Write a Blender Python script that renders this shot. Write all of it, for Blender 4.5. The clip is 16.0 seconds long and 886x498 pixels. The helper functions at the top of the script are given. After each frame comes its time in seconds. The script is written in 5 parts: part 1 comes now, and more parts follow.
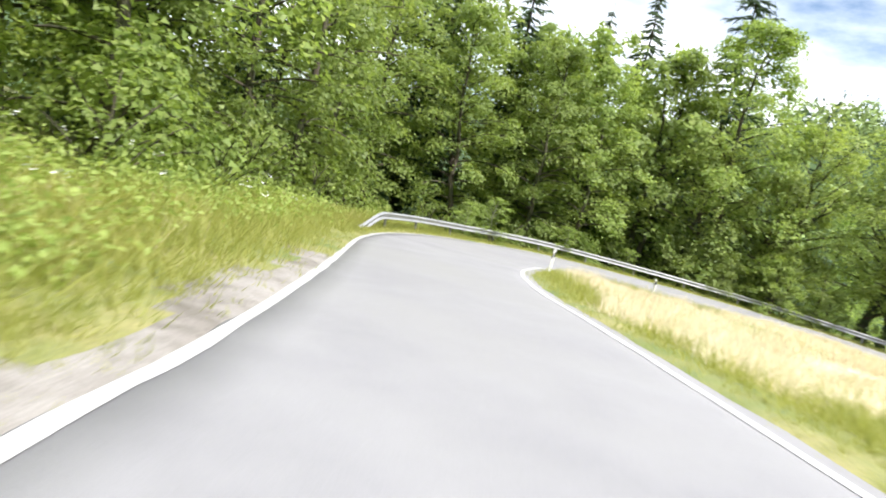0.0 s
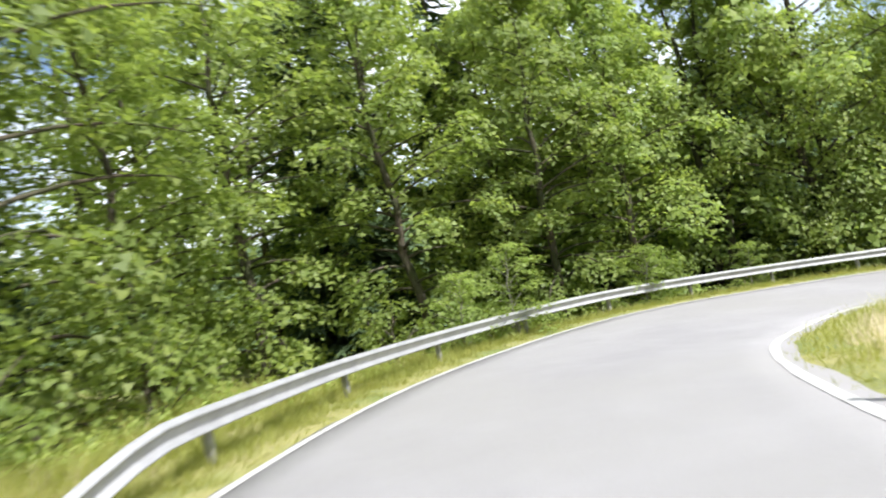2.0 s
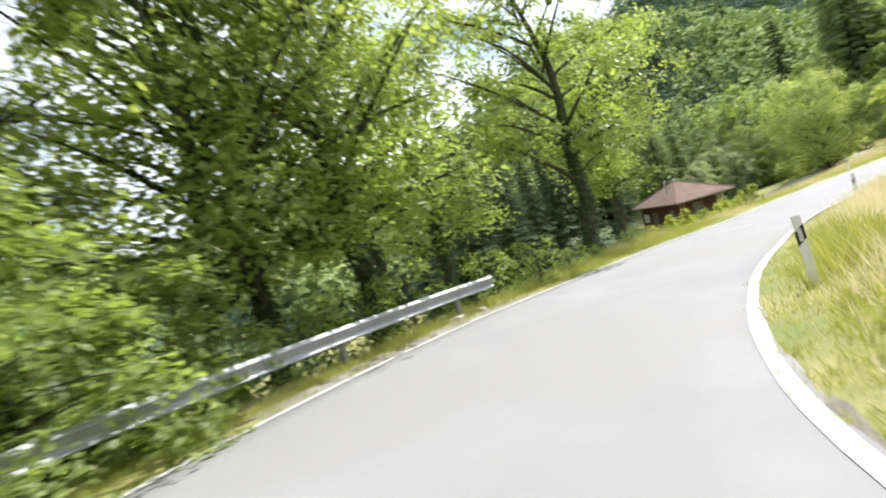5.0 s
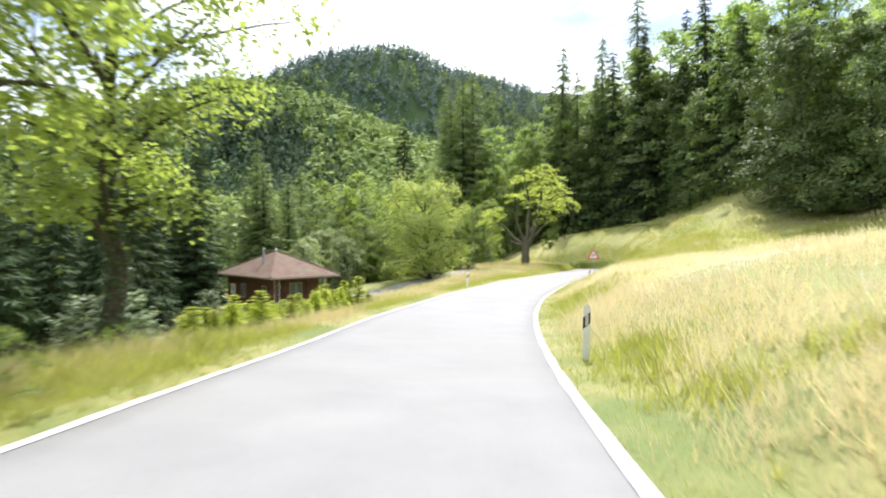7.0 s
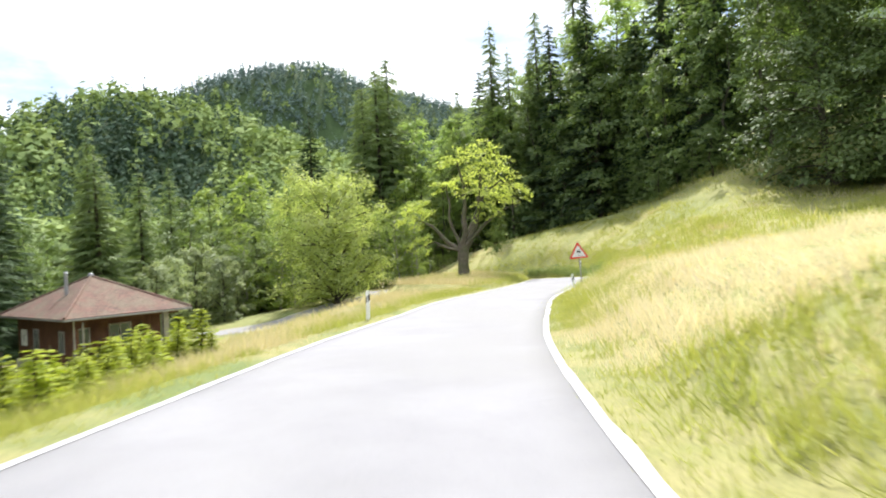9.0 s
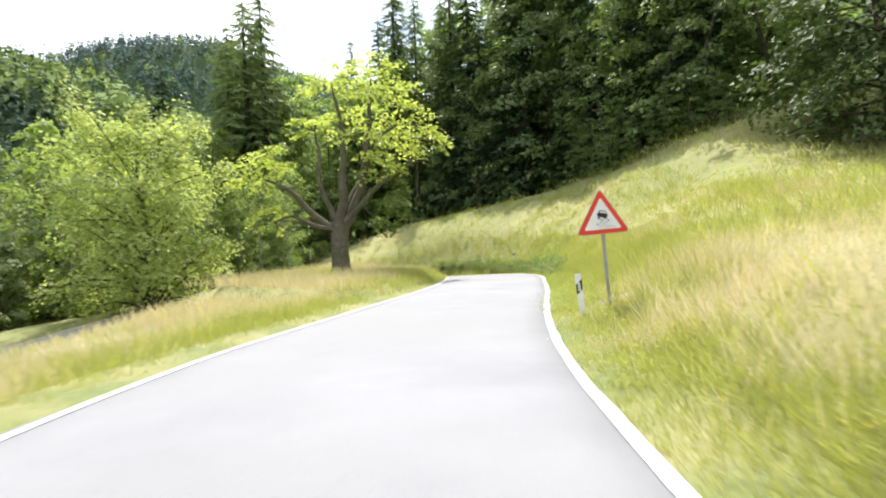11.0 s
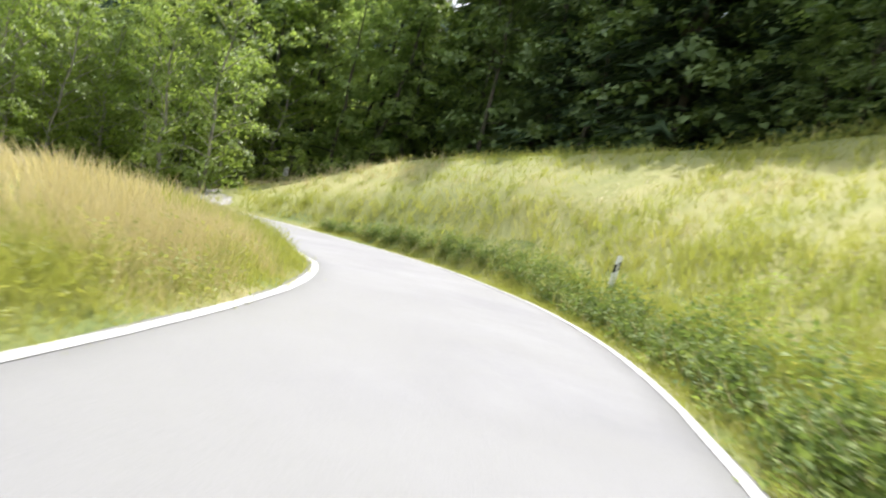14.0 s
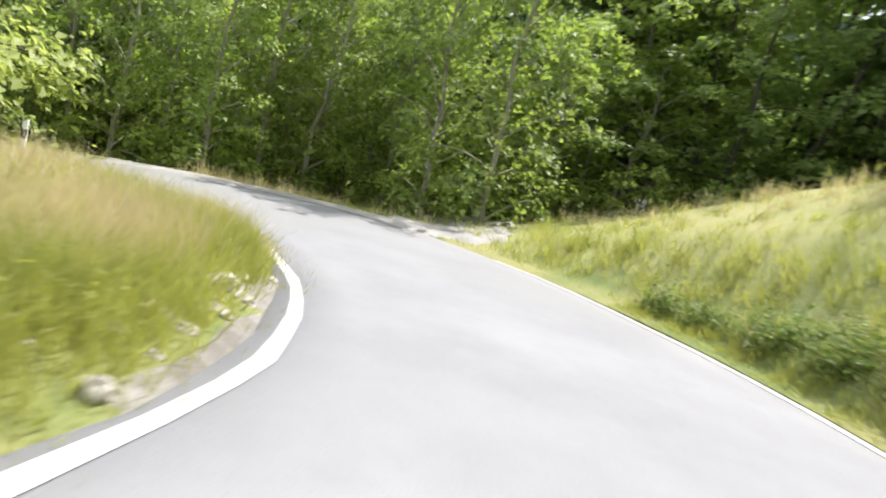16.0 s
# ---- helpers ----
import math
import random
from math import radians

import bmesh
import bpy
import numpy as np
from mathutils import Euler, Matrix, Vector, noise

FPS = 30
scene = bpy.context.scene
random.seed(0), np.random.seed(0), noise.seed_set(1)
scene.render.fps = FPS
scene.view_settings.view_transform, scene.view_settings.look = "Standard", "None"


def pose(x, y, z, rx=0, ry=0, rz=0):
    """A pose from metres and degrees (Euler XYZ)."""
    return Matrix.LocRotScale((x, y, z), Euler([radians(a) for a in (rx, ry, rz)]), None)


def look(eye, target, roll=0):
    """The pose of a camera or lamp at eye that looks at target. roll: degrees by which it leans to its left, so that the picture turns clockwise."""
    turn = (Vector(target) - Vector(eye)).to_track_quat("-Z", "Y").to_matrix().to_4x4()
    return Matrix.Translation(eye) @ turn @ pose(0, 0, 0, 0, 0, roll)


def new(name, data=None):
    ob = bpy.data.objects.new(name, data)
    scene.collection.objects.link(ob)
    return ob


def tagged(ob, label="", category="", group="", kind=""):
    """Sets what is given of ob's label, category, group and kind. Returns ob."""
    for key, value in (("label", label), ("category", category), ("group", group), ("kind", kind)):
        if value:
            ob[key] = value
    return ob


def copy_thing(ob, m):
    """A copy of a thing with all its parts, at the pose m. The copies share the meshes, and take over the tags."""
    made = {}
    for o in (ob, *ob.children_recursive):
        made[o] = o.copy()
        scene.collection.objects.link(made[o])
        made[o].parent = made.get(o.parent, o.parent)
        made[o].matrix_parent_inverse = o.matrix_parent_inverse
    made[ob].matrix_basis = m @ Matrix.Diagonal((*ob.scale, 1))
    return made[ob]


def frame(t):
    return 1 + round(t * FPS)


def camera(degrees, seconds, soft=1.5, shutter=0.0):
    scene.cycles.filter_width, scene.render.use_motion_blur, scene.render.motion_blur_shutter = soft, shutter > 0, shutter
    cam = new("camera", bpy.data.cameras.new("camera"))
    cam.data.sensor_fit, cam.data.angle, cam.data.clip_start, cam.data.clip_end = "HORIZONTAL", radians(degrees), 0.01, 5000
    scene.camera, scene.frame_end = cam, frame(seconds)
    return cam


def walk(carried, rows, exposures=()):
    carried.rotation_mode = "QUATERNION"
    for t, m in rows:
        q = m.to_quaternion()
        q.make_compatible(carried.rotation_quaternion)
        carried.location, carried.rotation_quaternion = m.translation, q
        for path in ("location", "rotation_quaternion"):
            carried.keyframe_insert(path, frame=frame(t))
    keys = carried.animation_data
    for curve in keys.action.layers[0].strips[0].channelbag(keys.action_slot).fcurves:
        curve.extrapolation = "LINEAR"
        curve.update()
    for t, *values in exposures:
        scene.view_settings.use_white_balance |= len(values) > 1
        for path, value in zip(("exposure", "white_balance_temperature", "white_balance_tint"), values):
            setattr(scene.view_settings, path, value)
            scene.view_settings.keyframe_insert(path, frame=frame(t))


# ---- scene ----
# ------------------------------------------------------------------ camera
cam = camera(71.7, 16.0, soft=1.9, shutter=0.35)
METRES, EYE, TILT, LEAN, TURN = 150.0, 1.45, -9.61, -12.22, 0.0
ROWS = [
    (0.0, 0.0, 0.0, 0.0, -0.0, 0.0, -0.0),
    (0.5, 0.0036, 0.0314, 0.0015, 2.68, 3.67, 2.93),
    (1.0, 0.0041, 0.0636, 0.0037, 0.69, 8.36, 6.83),
    (1.5, 0.0032, 0.0964, 0.0056, -1.37, 8.35, 13.88),
    (2.0, 0.0039, 0.1288, 0.0075, 0.03, 8.86, 23.68),
    (2.5, 0.0086, 0.1603, 0.0082, -11.41, 8.08, 31.65),
    (3.0, 0.0193, 0.1904, 0.0074, -29.64, -0.73, 36.37),
    (3.5, 0.0358, 0.2148, 0.0042, -45.57, -8.63, 33.93),
    (4.0, 0.0588, 0.2339, -0.0003, -64.11, -13.47, 32.11),
    (4.5, 0.086, 0.2455, -0.0077, -79.27, -12.32, 29.12),
    (5.0, 0.1163, 0.2509, -0.0167, -90.02, -15.02, 25.42),
    (7.5, 0.2481, 0.1966, -0.0645, -123.95, -15.09, 0.34),
    (8.0, 0.2728, 0.1788, -0.0752, -124.8, -14.64, 0.9),
    (8.5, 0.2979, 0.1605, -0.0864, -125.48, -16.76, 0.93),
    (9.0, 0.3236, 0.1418, -0.0969, -128.14, -14.97, 2.84),
    (11.5, 0.4353, 0.0313, -0.1447, -138.85, -15.49, -1.38),
    (12.0, 0.4552, 0.0054, -0.1541, -140.75, -14.02, -1.92),
    (12.5, 0.4737, -0.0213, -0.1637, -141.22, -13.6, -3.64),
    (13.0, 0.4913, -0.0479, -0.1717, -139.32, -15.79, -6.47),
    (13.5, 0.509, -0.0718, -0.1796, -132.88, -14.43, -10.53),
    (14.0, 0.5267, -0.0931, -0.1878, -123.73, -20.52, -12.56),
    (14.5, 0.546, -0.111, -0.1954, -114.78, -19.9, -9.06),
    (15.0, 0.5672, -0.1263, -0.204, -105.46, -20.72, -8.82),
    (15.5, 0.5901, -0.1382, -0.2125, -96.51, -20.96, -6.3),
    (16.0, 0.6141, -0.1464, -0.221, -87.64, -20.72, -4.72),
]
EXPOSURES = [(0.0, 0.88), (3.5, 0.84), (5.0, 0.76), (7.5, 0.82), (9.0, 0.82), (12.5, 0.82), (14.0, 0.85), (15.0, 0.88), (16.0, 0.90)]
walk(cam, [(t, pose(0, 0, EYE, TILT, LEAN, TURN) @ pose(METRES * x, METRES * y, METRES * z, 90 + pitch, roll, yaw)) for t, x, y, z, yaw, pitch, roll in ROWS], EXPOSURES)

# ------------------------------------------------------------------ sky and sun
SUN_AZ, SUN_EL = radians(-42), radians(55)   # angle from +x towards +y, height
world = bpy.data.worlds.new("world")
scene.world = world
world.use_nodes = True
wn, wl = world.node_tree.nodes, world.node_tree.links
sky = wn.new("ShaderNodeTexSky")
sky.sky_type, sky.sun_disc = "NISHITA", False
sky.sun_elevation, sky.sun_rotation = SUN_EL, math.pi / 2 - SUN_AZ
sky.air_density, sky.dust_density, sky.altitude = 1.0, 2.2, 800
geo = wn.new("ShaderNodeTexCoord")
cmap = wn.new("ShaderNodeMapping")
cmap.inputs["Scale"].default_value = (1.6, 1.6, 4.2)
cloud = wn.new("ShaderNodeTexNoise")
cloud.inputs["Scale"].default_value, cloud.inputs["Detail"].default_value, cloud.inputs["Roughness"].default_value = 1.3, 7, 0.56
ramp = wn.new("ShaderNodeValToRGB")
ramp.color_ramp.elements[0].position, ramp.color_ramp.elements[1].position = 0.36, 0.64
mixc = wn.new("ShaderNodeMixRGB")
mixc.inputs["Color2"].default_value = (13.0, 13.4, 14.0, 1)
wl.new(geo.outputs["Generated"], cmap.inputs["Vector"])
wl.new(cmap.outputs["Vector"], cloud.inputs["Vector"])
wl.new(cloud.outputs["Fac"], ramp.inputs["Fac"])
wl.new(ramp.outputs["Color"], mixc.inputs["Fac"])
wl.new(sky.outputs["Color"], mixc.inputs["Color1"])
wl.new(mixc.outputs["Color"], wn["Background"].inputs["Color"])
wn["Background"].inputs["Strength"].default_value = 0.11
sun_data = bpy.data.lights.new("sun", "SUN")
sun_data.energy, sun_data.angle, sun_data.color = 4.6, radians(0.55), (1.0, 0.965, 0.935)
sun = new("sun", sun_data)
sun_dir = Vector((math.cos(SUN_AZ) * math.cos(SUN_EL), math.sin(SUN_AZ) * math.cos(SUN_EL), math.sin(SUN_EL)))
sun.matrix_world = look(sun_dir * 90 + Vector((50, 0, 0)), (50, 0, 0))

# ------------------------------------------------------------------ materials
def shader(name, base, rough=0.8, second=None, scale=4.0, fine=60.0, fine_amount=0.25, bump=0.0, bump_scale=80.0, metal=0.0,
           third=None, third_scale=0.6, rand=0.0, island=0.0, spec=0.35, coord="Object"):
    """Two-scale procedural surface: base and second colours by broad noise, a third by very broad noise, fine value grain and bump."""
    m = bpy.data.materials.new(name)
    m.use_nodes = True
    n, l = m.node_tree.nodes, m.node_tree.links
    p = n["Principled BSDF"]
    p.inputs["Roughness"].default_value, p.inputs["Metallic"].default_value = rough, metal
    p.inputs["Specular IOR Level"].default_value = spec
    tc = n.new("ShaderNodeTexCoord")

    def noise_node(s, detail=5):
        t = n.new("ShaderNodeTexNoise")
        t.inputs["Scale"].default_value, t.inputs["Detail"].default_value, t.inputs["Roughness"].default_value = s, detail, 0.6
        l.new(tc.outputs[coord], t.inputs["Vector"])
        return t.outputs["Fac"]

    def contrast(socket, lo, hi):
        r = n.new("ShaderNodeMapRange")
        r.inputs["From Min"].default_value, r.inputs["From Max"].default_value = lo, hi
        l.new(socket, r.inputs["Value"])
        return r.outputs["Result"]

    def mix(fac, a, b, kind="MIX"):
        x = n.new("ShaderNodeMixRGB")
        x.blend_type = kind
        for sock, v in (("Fac", fac), ("Color1", a), ("Color2", b)):
            if hasattr(v, "is_output"):
                l.new(v, x.inputs[sock])
            else:
                x.inputs[sock].default_value = v if sock == "Fac" else (*v, 1)
        return x.outputs["Color"]

    colour = mix(contrast(noise_node(scale), 0.36, 0.64), base, second or base)
    if third:
        colour = mix(contrast(noise_node(third_scale, 4), 0.42, 0.62), colour, third)
    grain = contrast(noise_node(fine, 4), 0.3, 0.7)
    hs = n.new("ShaderNodeHueSaturation")
    l.new(colour, hs.inputs["Color"])
    val = n.new("ShaderNodeMapRange")
    val.inputs["To Min"].default_value, val.inputs["To Max"].default_value = 1 - fine_amount, 1 + fine_amount
    l.new(grain, val.inputs["Value"])
    value = val.outputs["Result"]
    for amount, node_name, out in ((rand, "ShaderNodeObjectInfo", "Random"), (island, "ShaderNodeNewGeometry", "Random Per Island")):
        if amount:
            src = n.new(node_name)
            r = n.new("ShaderNodeMapRange")
            r.inputs["To Min"].default_value, r.inputs["To Max"].default_value = 1 - amount, 1 + amount
            l.new(src.outputs[out], r.inputs["Value"])
            mul = n.new("ShaderNodeMath")
            mul.operation = "MULTIPLY"
            l.new(value, mul.inputs[0]), l.new(r.outputs["Result"], mul.inputs[1])
            value = mul.outputs["Value"]
    l.new(value, hs.inputs["Value"])
    l.new(hs.outputs["Color"], p.inputs["Base Color"])
    if bump:
        b = n.new("ShaderNodeBump")
        b.inputs["Strength"].default_value, b.inputs["Distance"].default_value = bump, 0.02
        l.new(noise_node(bump_scale, 6), b.inputs["Height"])
        l.new(b.outputs["Normal"], p.inputs["Normal"])
    return m


def leaf_shader(name, a, b, c, through_light=0.45, rough=0.5, tree_var=0.18, broad=0.25, gloss=0.45):
    """Leaves or blades: three greens by island and broad patches, part of the light passing through."""
    m = bpy.data.materials.new(name)
    m.use_nodes = True
    n, l = m.node_tree.nodes, m.node_tree.links
    p, out = n["Principled BSDF"], n["Material Output"]
    p.inputs["Roughness"].default_value, p.inputs["Specular IOR Level"].default_value = rough, gloss
    g, oi, tc = n.new("ShaderNodeNewGeometry"), n.new("ShaderNodeObjectInfo"), n.new("ShaderNodeTexCoord")
    r = n.new("ShaderNodeValToRGB")
    r.color_ramp.elements[0].color, r.color_ramp.elements[1].color = (*a, 1), (*c, 1)
    e = r.color_ramp.elements.new(0.5)
    e.color = (*b, 1)
    nz = n.new("ShaderNodeTexNoise")
    nz.inputs["Scale"].default_value, nz.inputs["Detail"].default_value = broad, 3
    l.new(tc.outputs["Object"], nz.inputs["Vector"])
    mr = n.new("ShaderNodeMapRange")
    mr.inputs["From Min"].default_value, mr.inputs["From Max"].default_value = 0.3, 0.7
    l.new(nz.outputs["Fac"], mr.inputs["Value"])
    av = n.new("ShaderNodeMix")
    av.inputs["Factor"].default_value = 0.45
    l.new(g.outputs["Random Per Island"], av.inputs["A"]), l.new(mr.outputs["Result"], av.inputs["B"])
    l.new(av.outputs["Result"], r.inputs["Fac"])
    hs = n.new("ShaderNodeHueSaturation")
    v = n.new("ShaderNodeMapRange")
    v.inputs["To Min"].default_value, v.inputs["To Max"].default_value = 1 - tree_var, 1 + tree_var
    l.new(oi.outputs["Random"], v.inputs["Value"]), l.new(v.outputs["Result"], hs.inputs["Value"])
    l.new(r.outputs["Color"], hs.inputs["Color"])
    l.new(hs.outputs["Color"], p.inputs["Base Color"])
    t = n.new("ShaderNodeBsdfTranslucent")
    warm = n.new("ShaderNodeMixRGB")
    warm.blend_type, warm.inputs["Fac"].default_value, warm.inputs["Color2"].default_value = "MULTIPLY", 1.0, (1.25, 1.25, 0.78, 1)
    l.new(hs.outputs["Color"], warm.inputs["Color1"]), l.new(warm.outputs["Color"], t.inputs["Color"])
    ms = n.new("ShaderNodeMixShader")
    ms.inputs["Fac"].default_value = through_light
    l.new(p.outputs["BSDF"], ms.inputs[1]), l.new(t.outputs["BSDF"], ms.inputs[2]), l.new(ms.outputs["Shader"], out.inputs["Surface"])
    return m


M_ASPHALT = shader("asphalt", (0.222, 0.219, 0.228), 0.85, (0.265, 0.262, 0.27), 0.5, 90, 0.10, 0.35, 140, third=(0.238, 0.235, 0.233), third_scale=0.12)
M_LINE = shader("line_paint", (0.46, 0.46, 0.455), 0.6, (0.37, 0.37, 0.365), 3.0, 60, 0.08)
M_DIRT = shader("dirt", (0.225, 0.205, 0.185), 0.95, (0.14, 0.125, 0.105), 3.5, 40, 0.3, 0.7, 40, third=(0.29, 0.27, 0.25), third_scale=0.9)
M_EARTH = shader("brown_earth", (0.27, 0.205, 0.14), 0.98, (0.15, 0.115, 0.08), 5.0, 30, 0.4, 1.0, 30, third=(0.35, 0.30, 0.21), third_scale=2.2)
M_TURF = shader("verge_turf", (0.215, 0.215, 0.075), 0.95, (0.270, 0.248, 0.105), 1.6, 24, 0.3, 0.6, 14, third=(0.13, 0.165, 0.05), third_scale=0.35)
M_GRAVEL = shader("gravel", (0.36, 0.345, 0.325), 0.95, (0.27, 0.255, 0.235), 1.5, 50, 0.25, 0.7, 50)
M_GROUND = shader("meadow_ground", (0.245, 0.250, 0.082), 0.95, (0.305, 0.285, 0.115), 0.8, 22, 0.22, 0.5, 12, third=(0.21, 0.225, 0.08), third_scale=0.09)
M_STEEL = shader("galvanised_steel", (0.36, 0.365, 0.375), 0.55, (0.29, 0.295, 0.305), 2.0, 30, 0.10, metal=0.35, spec=0.5)
M_POST_STEEL = shader("weathered_steel", (0.36, 0.36, 0.36), 0.6, (0.26, 0.25, 0.24), 4.0, 30, 0.1, metal=0.4)
M_WHITE = shader("white_plastic", (0.80, 0.80, 0.79), 0.45, (0.70, 0.70, 0.68), 5.0, 40, 0.04)
M_BLACK = shader("black_plastic", (0.02, 0.02, 0.022), 0.5)
M_REFLECT = shader("reflector", (0.62, 0.62, 0.62), 0.25, (0.5, 0.5, 0.5), 30, 60, 0.1)
M_RED = shader("sign_red", (0.66, 0.05, 0.02), 0.45, (0.60, 0.05, 0.025), 6.0, 40, 0.05)
M_FLAG = shader("flag_cloth", (0.42, 0.03, 0.02), 0.85, (0.34, 0.025, 0.02), 6.0, 60, 0.1)
M_SIGN = shader("sign_white", (0.72, 0.72, 0.72), 0.45, (0.66, 0.66, 0.66), 5.0, 40, 0.04)
M_BARK = shader("bark", (0.060, 0.047, 0.034), 0.95, (0.105, 0.088, 0.068), 3.5, 24, 0.45, 1.0, 18, third=(0.045, 0.055, 0.022), third_scale=0.7)
M_OLDBARK = shader("old_bark", (0.085, 0.070, 0.052), 0.95, (0.145, 0.125, 0.098), 2.5, 20, 0.45, 1.0, 14, third=(0.085, 0.090, 0.045), third_scale=0.9)
M_PALEBARK = shader("pale_bark", (0.34, 0.32, 0.27), 0.9, (0.22, 0.21, 0.17), 3.0, 18, 0.25, 0.5, 14)
M_ROOF = shader("roof_tile", (0.190, 0.105, 0.080), 0.9, (0.120, 0.080, 0.062), 2.2, 9, 0.4, 0.5, 12, rand=0.08, third=(0.155, 0.120, 0.085), third_scale=0.8)
M_WOOD = shader("brown_boards", (0.085, 0.036, 0.024), 0.75, (0.125, 0.058, 0.036), 2.0, 25, 0.2, rand=0.15)
M_CONCRETE = shader("concrete", (0.42, 0.41, 0.40), 0.9, (0.34, 0.335, 0.33), 2.0, 30, 0.12, 0.3, 30)
M_GLASS = shader("window_glass", (0.06, 0.10, 0.09), 0.08, (0.05, 0.08, 0.08), 1.0, 10, 0.05, spec=0.8)
M_ROCK = shader("limestone", (0.46, 0.43, 0.38), 0.9, (0.34, 0.31, 0.26), 5.0, 30, 0.2, 0.6, 20)
M_YELLOW = shader("yellow_petals", (0.75, 0.55, 0.03), 0.6, (0.65, 0.5, 0.04), 20, 60, 0.1)
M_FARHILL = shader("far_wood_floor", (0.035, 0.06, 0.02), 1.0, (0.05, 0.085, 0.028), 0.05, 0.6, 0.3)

L_BEECH = leaf_shader("beech_leaves", (0.155, 0.225, 0.060), (0.240, 0.318, 0.088), (0.360, 0.425, 0.125), 0.56, 0.52, gloss=0.35)
L_MAPLE = leaf_shader("maple_leaves", (0.240, 0.290, 0.075), (0.340, 0.395, 0.105), (0.440, 0.490, 0.145), 0.62, 0.42)
L_ROUND = leaf_shader("pale_maple_leaves", (0.270, 0.330, 0.110), (0.365, 0.425, 0.150), (0.465, 0.515, 0.205), 0.58, 0.5)
L_DARK = leaf_shader("shade_leaves", (0.165, 0.240, 0.082), (0.245, 0.335, 0.115), (0.350, 0.435, 0.160), 0.64, 0.55, gloss=0.3)
L_ROW = leaf_shader("row_maple_leaves", (0.175, 0.240, 0.065), (0.265, 0.335, 0.095), (0.385, 0.445, 0.135), 0.60, 0.45)
# dark green, deepened further: the meadow-edge tree's shaded side is in the colour
L_SHADESIDE = leaf_shader("shade_side_leaves", (0.070, 0.112, 0.038), (0.112, 0.165, 0.052), (0.170, 0.230, 0.075), 0.30, 0.65)
L_IVY = leaf_shader("ivy_leaves", (0.030, 0.055, 0.020), (0.048, 0.082, 0.028), (0.075, 0.115, 0.040), 0.15, 0.45)
L_VALE = leaf_shader("valley_leaves", (0.095, 0.150, 0.050), (0.150, 0.215, 0.070), (0.225, 0.290, 0.098), 0.40, 0.6)
L_SILVER = leaf_shader("willow_leaves", (0.240, 0.300, 0.160), (0.320, 0.380, 0.205), (0.410, 0.460, 0.270), 0.45)
L_SPRUCE = leaf_shader("spruce_needles", (0.040, 0.068, 0.034), (0.060, 0.096, 0.044), (0.092, 0.135, 0.060), 0.18, 0.75, gloss=0.15)
L_LARCH = leaf_shader("larch_needles", (0.115, 0.165, 0.068), (0.165, 0.225, 0.090), (0.230, 0.290, 0.120), 0.38, 0.6, gloss=0.2)
L_PINE = leaf_shader("pine_needles", (0.150, 0.205, 0.120), (0.205, 0.265, 0.155), (0.275, 0.335, 0.200), 0.35, 0.6)
L_YOUNG = leaf_shader("young_spruce_needles", (0.215, 0.270, 0.035), (0.345, 0.400, 0.050), (0.490, 0.510, 0.080), 0.45, 0.6, 0.25)
L_GRASS = leaf_shader("green_grass", (0.222, 0.268, 0.064), (0.330, 0.346, 0.094), (0.440, 0.412, 0.150), 0.50, 0.6, 0.0, 0.35)
L_STRAW = leaf_shader("dry_grass", (0.420, 0.368, 0.200), (0.540, 0.464, 0.300), (0.650, 0.566, 0.410), 0.36, 0.7, 0.0, 0.25)
L_LUSH = leaf_shader("lush_herbs", (0.235, 0.320, 0.080), (0.330, 0.415, 0.110), (0.430, 0.505, 0.165), 0.5, 0.55, 0.0, 0.4)
# aerial haze over the high hill is mixed into this needle colour
L_HAZEWOOD = leaf_shader("haze_blue_needles", (0.090, 0.140, 0.132), (0.135, 0.190, 0.175), (0.190, 0.245, 0.215), 0.10, 0.9, 0.0, 0.012, 0.1)
L_HAY = leaf_shader("pale_hay", (0.590, 0.510, 0.370), (0.700, 0.620, 0.480), (0.790, 0.715, 0.590), 0.30, 0.75, 0.0, 0.25)
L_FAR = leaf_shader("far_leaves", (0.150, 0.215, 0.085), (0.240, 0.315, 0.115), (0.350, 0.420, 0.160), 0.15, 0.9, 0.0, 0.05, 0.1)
# bluer and lighter than the near spruce: some distance haze is mixed in
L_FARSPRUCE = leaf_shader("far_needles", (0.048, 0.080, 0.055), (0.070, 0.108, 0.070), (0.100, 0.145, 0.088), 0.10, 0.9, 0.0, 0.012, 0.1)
L_HERB = leaf_shader("herb_leaves", (0.080, 0.130, 0.036), (0.170, 0.235, 0.070), (0.330, 0.385, 0.140), 0.40, 0.6, 0.0, 1.3, 0.25)

# ------------------------------------------------------------------ mesh helpers
def mesh_from(name, verts, faces, mats, smooth=False, index=None):
    """A mesh from numpy arrays; faces all of one size."""
    me = bpy.data.meshes.new(name)
    verts, faces = np.asarray(verts, np.float32), np.asarray(faces, np.int32)
    k = faces.shape[1]
    me.vertices.add(len(verts)), me.loops.add(faces.size), me.polygons.add(len(faces))
    me.vertices.foreach_set("co", verts.ravel())
    me.loops.foreach_set("vertex_index", faces.ravel())
    me.polygons.foreach_set("loop_start", np.arange(0, faces.size, k, dtype=np.int32))
    me.polygons.foreach_set("use_smooth", np.full(len(faces), smooth))
    for m in mats if isinstance(mats, (list, tuple)) else [mats]:
        me.materials.append(m)
    if index is not None:
        me.polygons.foreach_set("material_index", np.asarray(index, np.int32))
    me.update(calc_edges=True)
    return me


def thing(name, data=None, label="", category="", group="", kind="", at=None):
    ob = tagged(new(name, data), label, category, group, kind)
    if at is not None:
        ob.matrix_world = at
    return ob


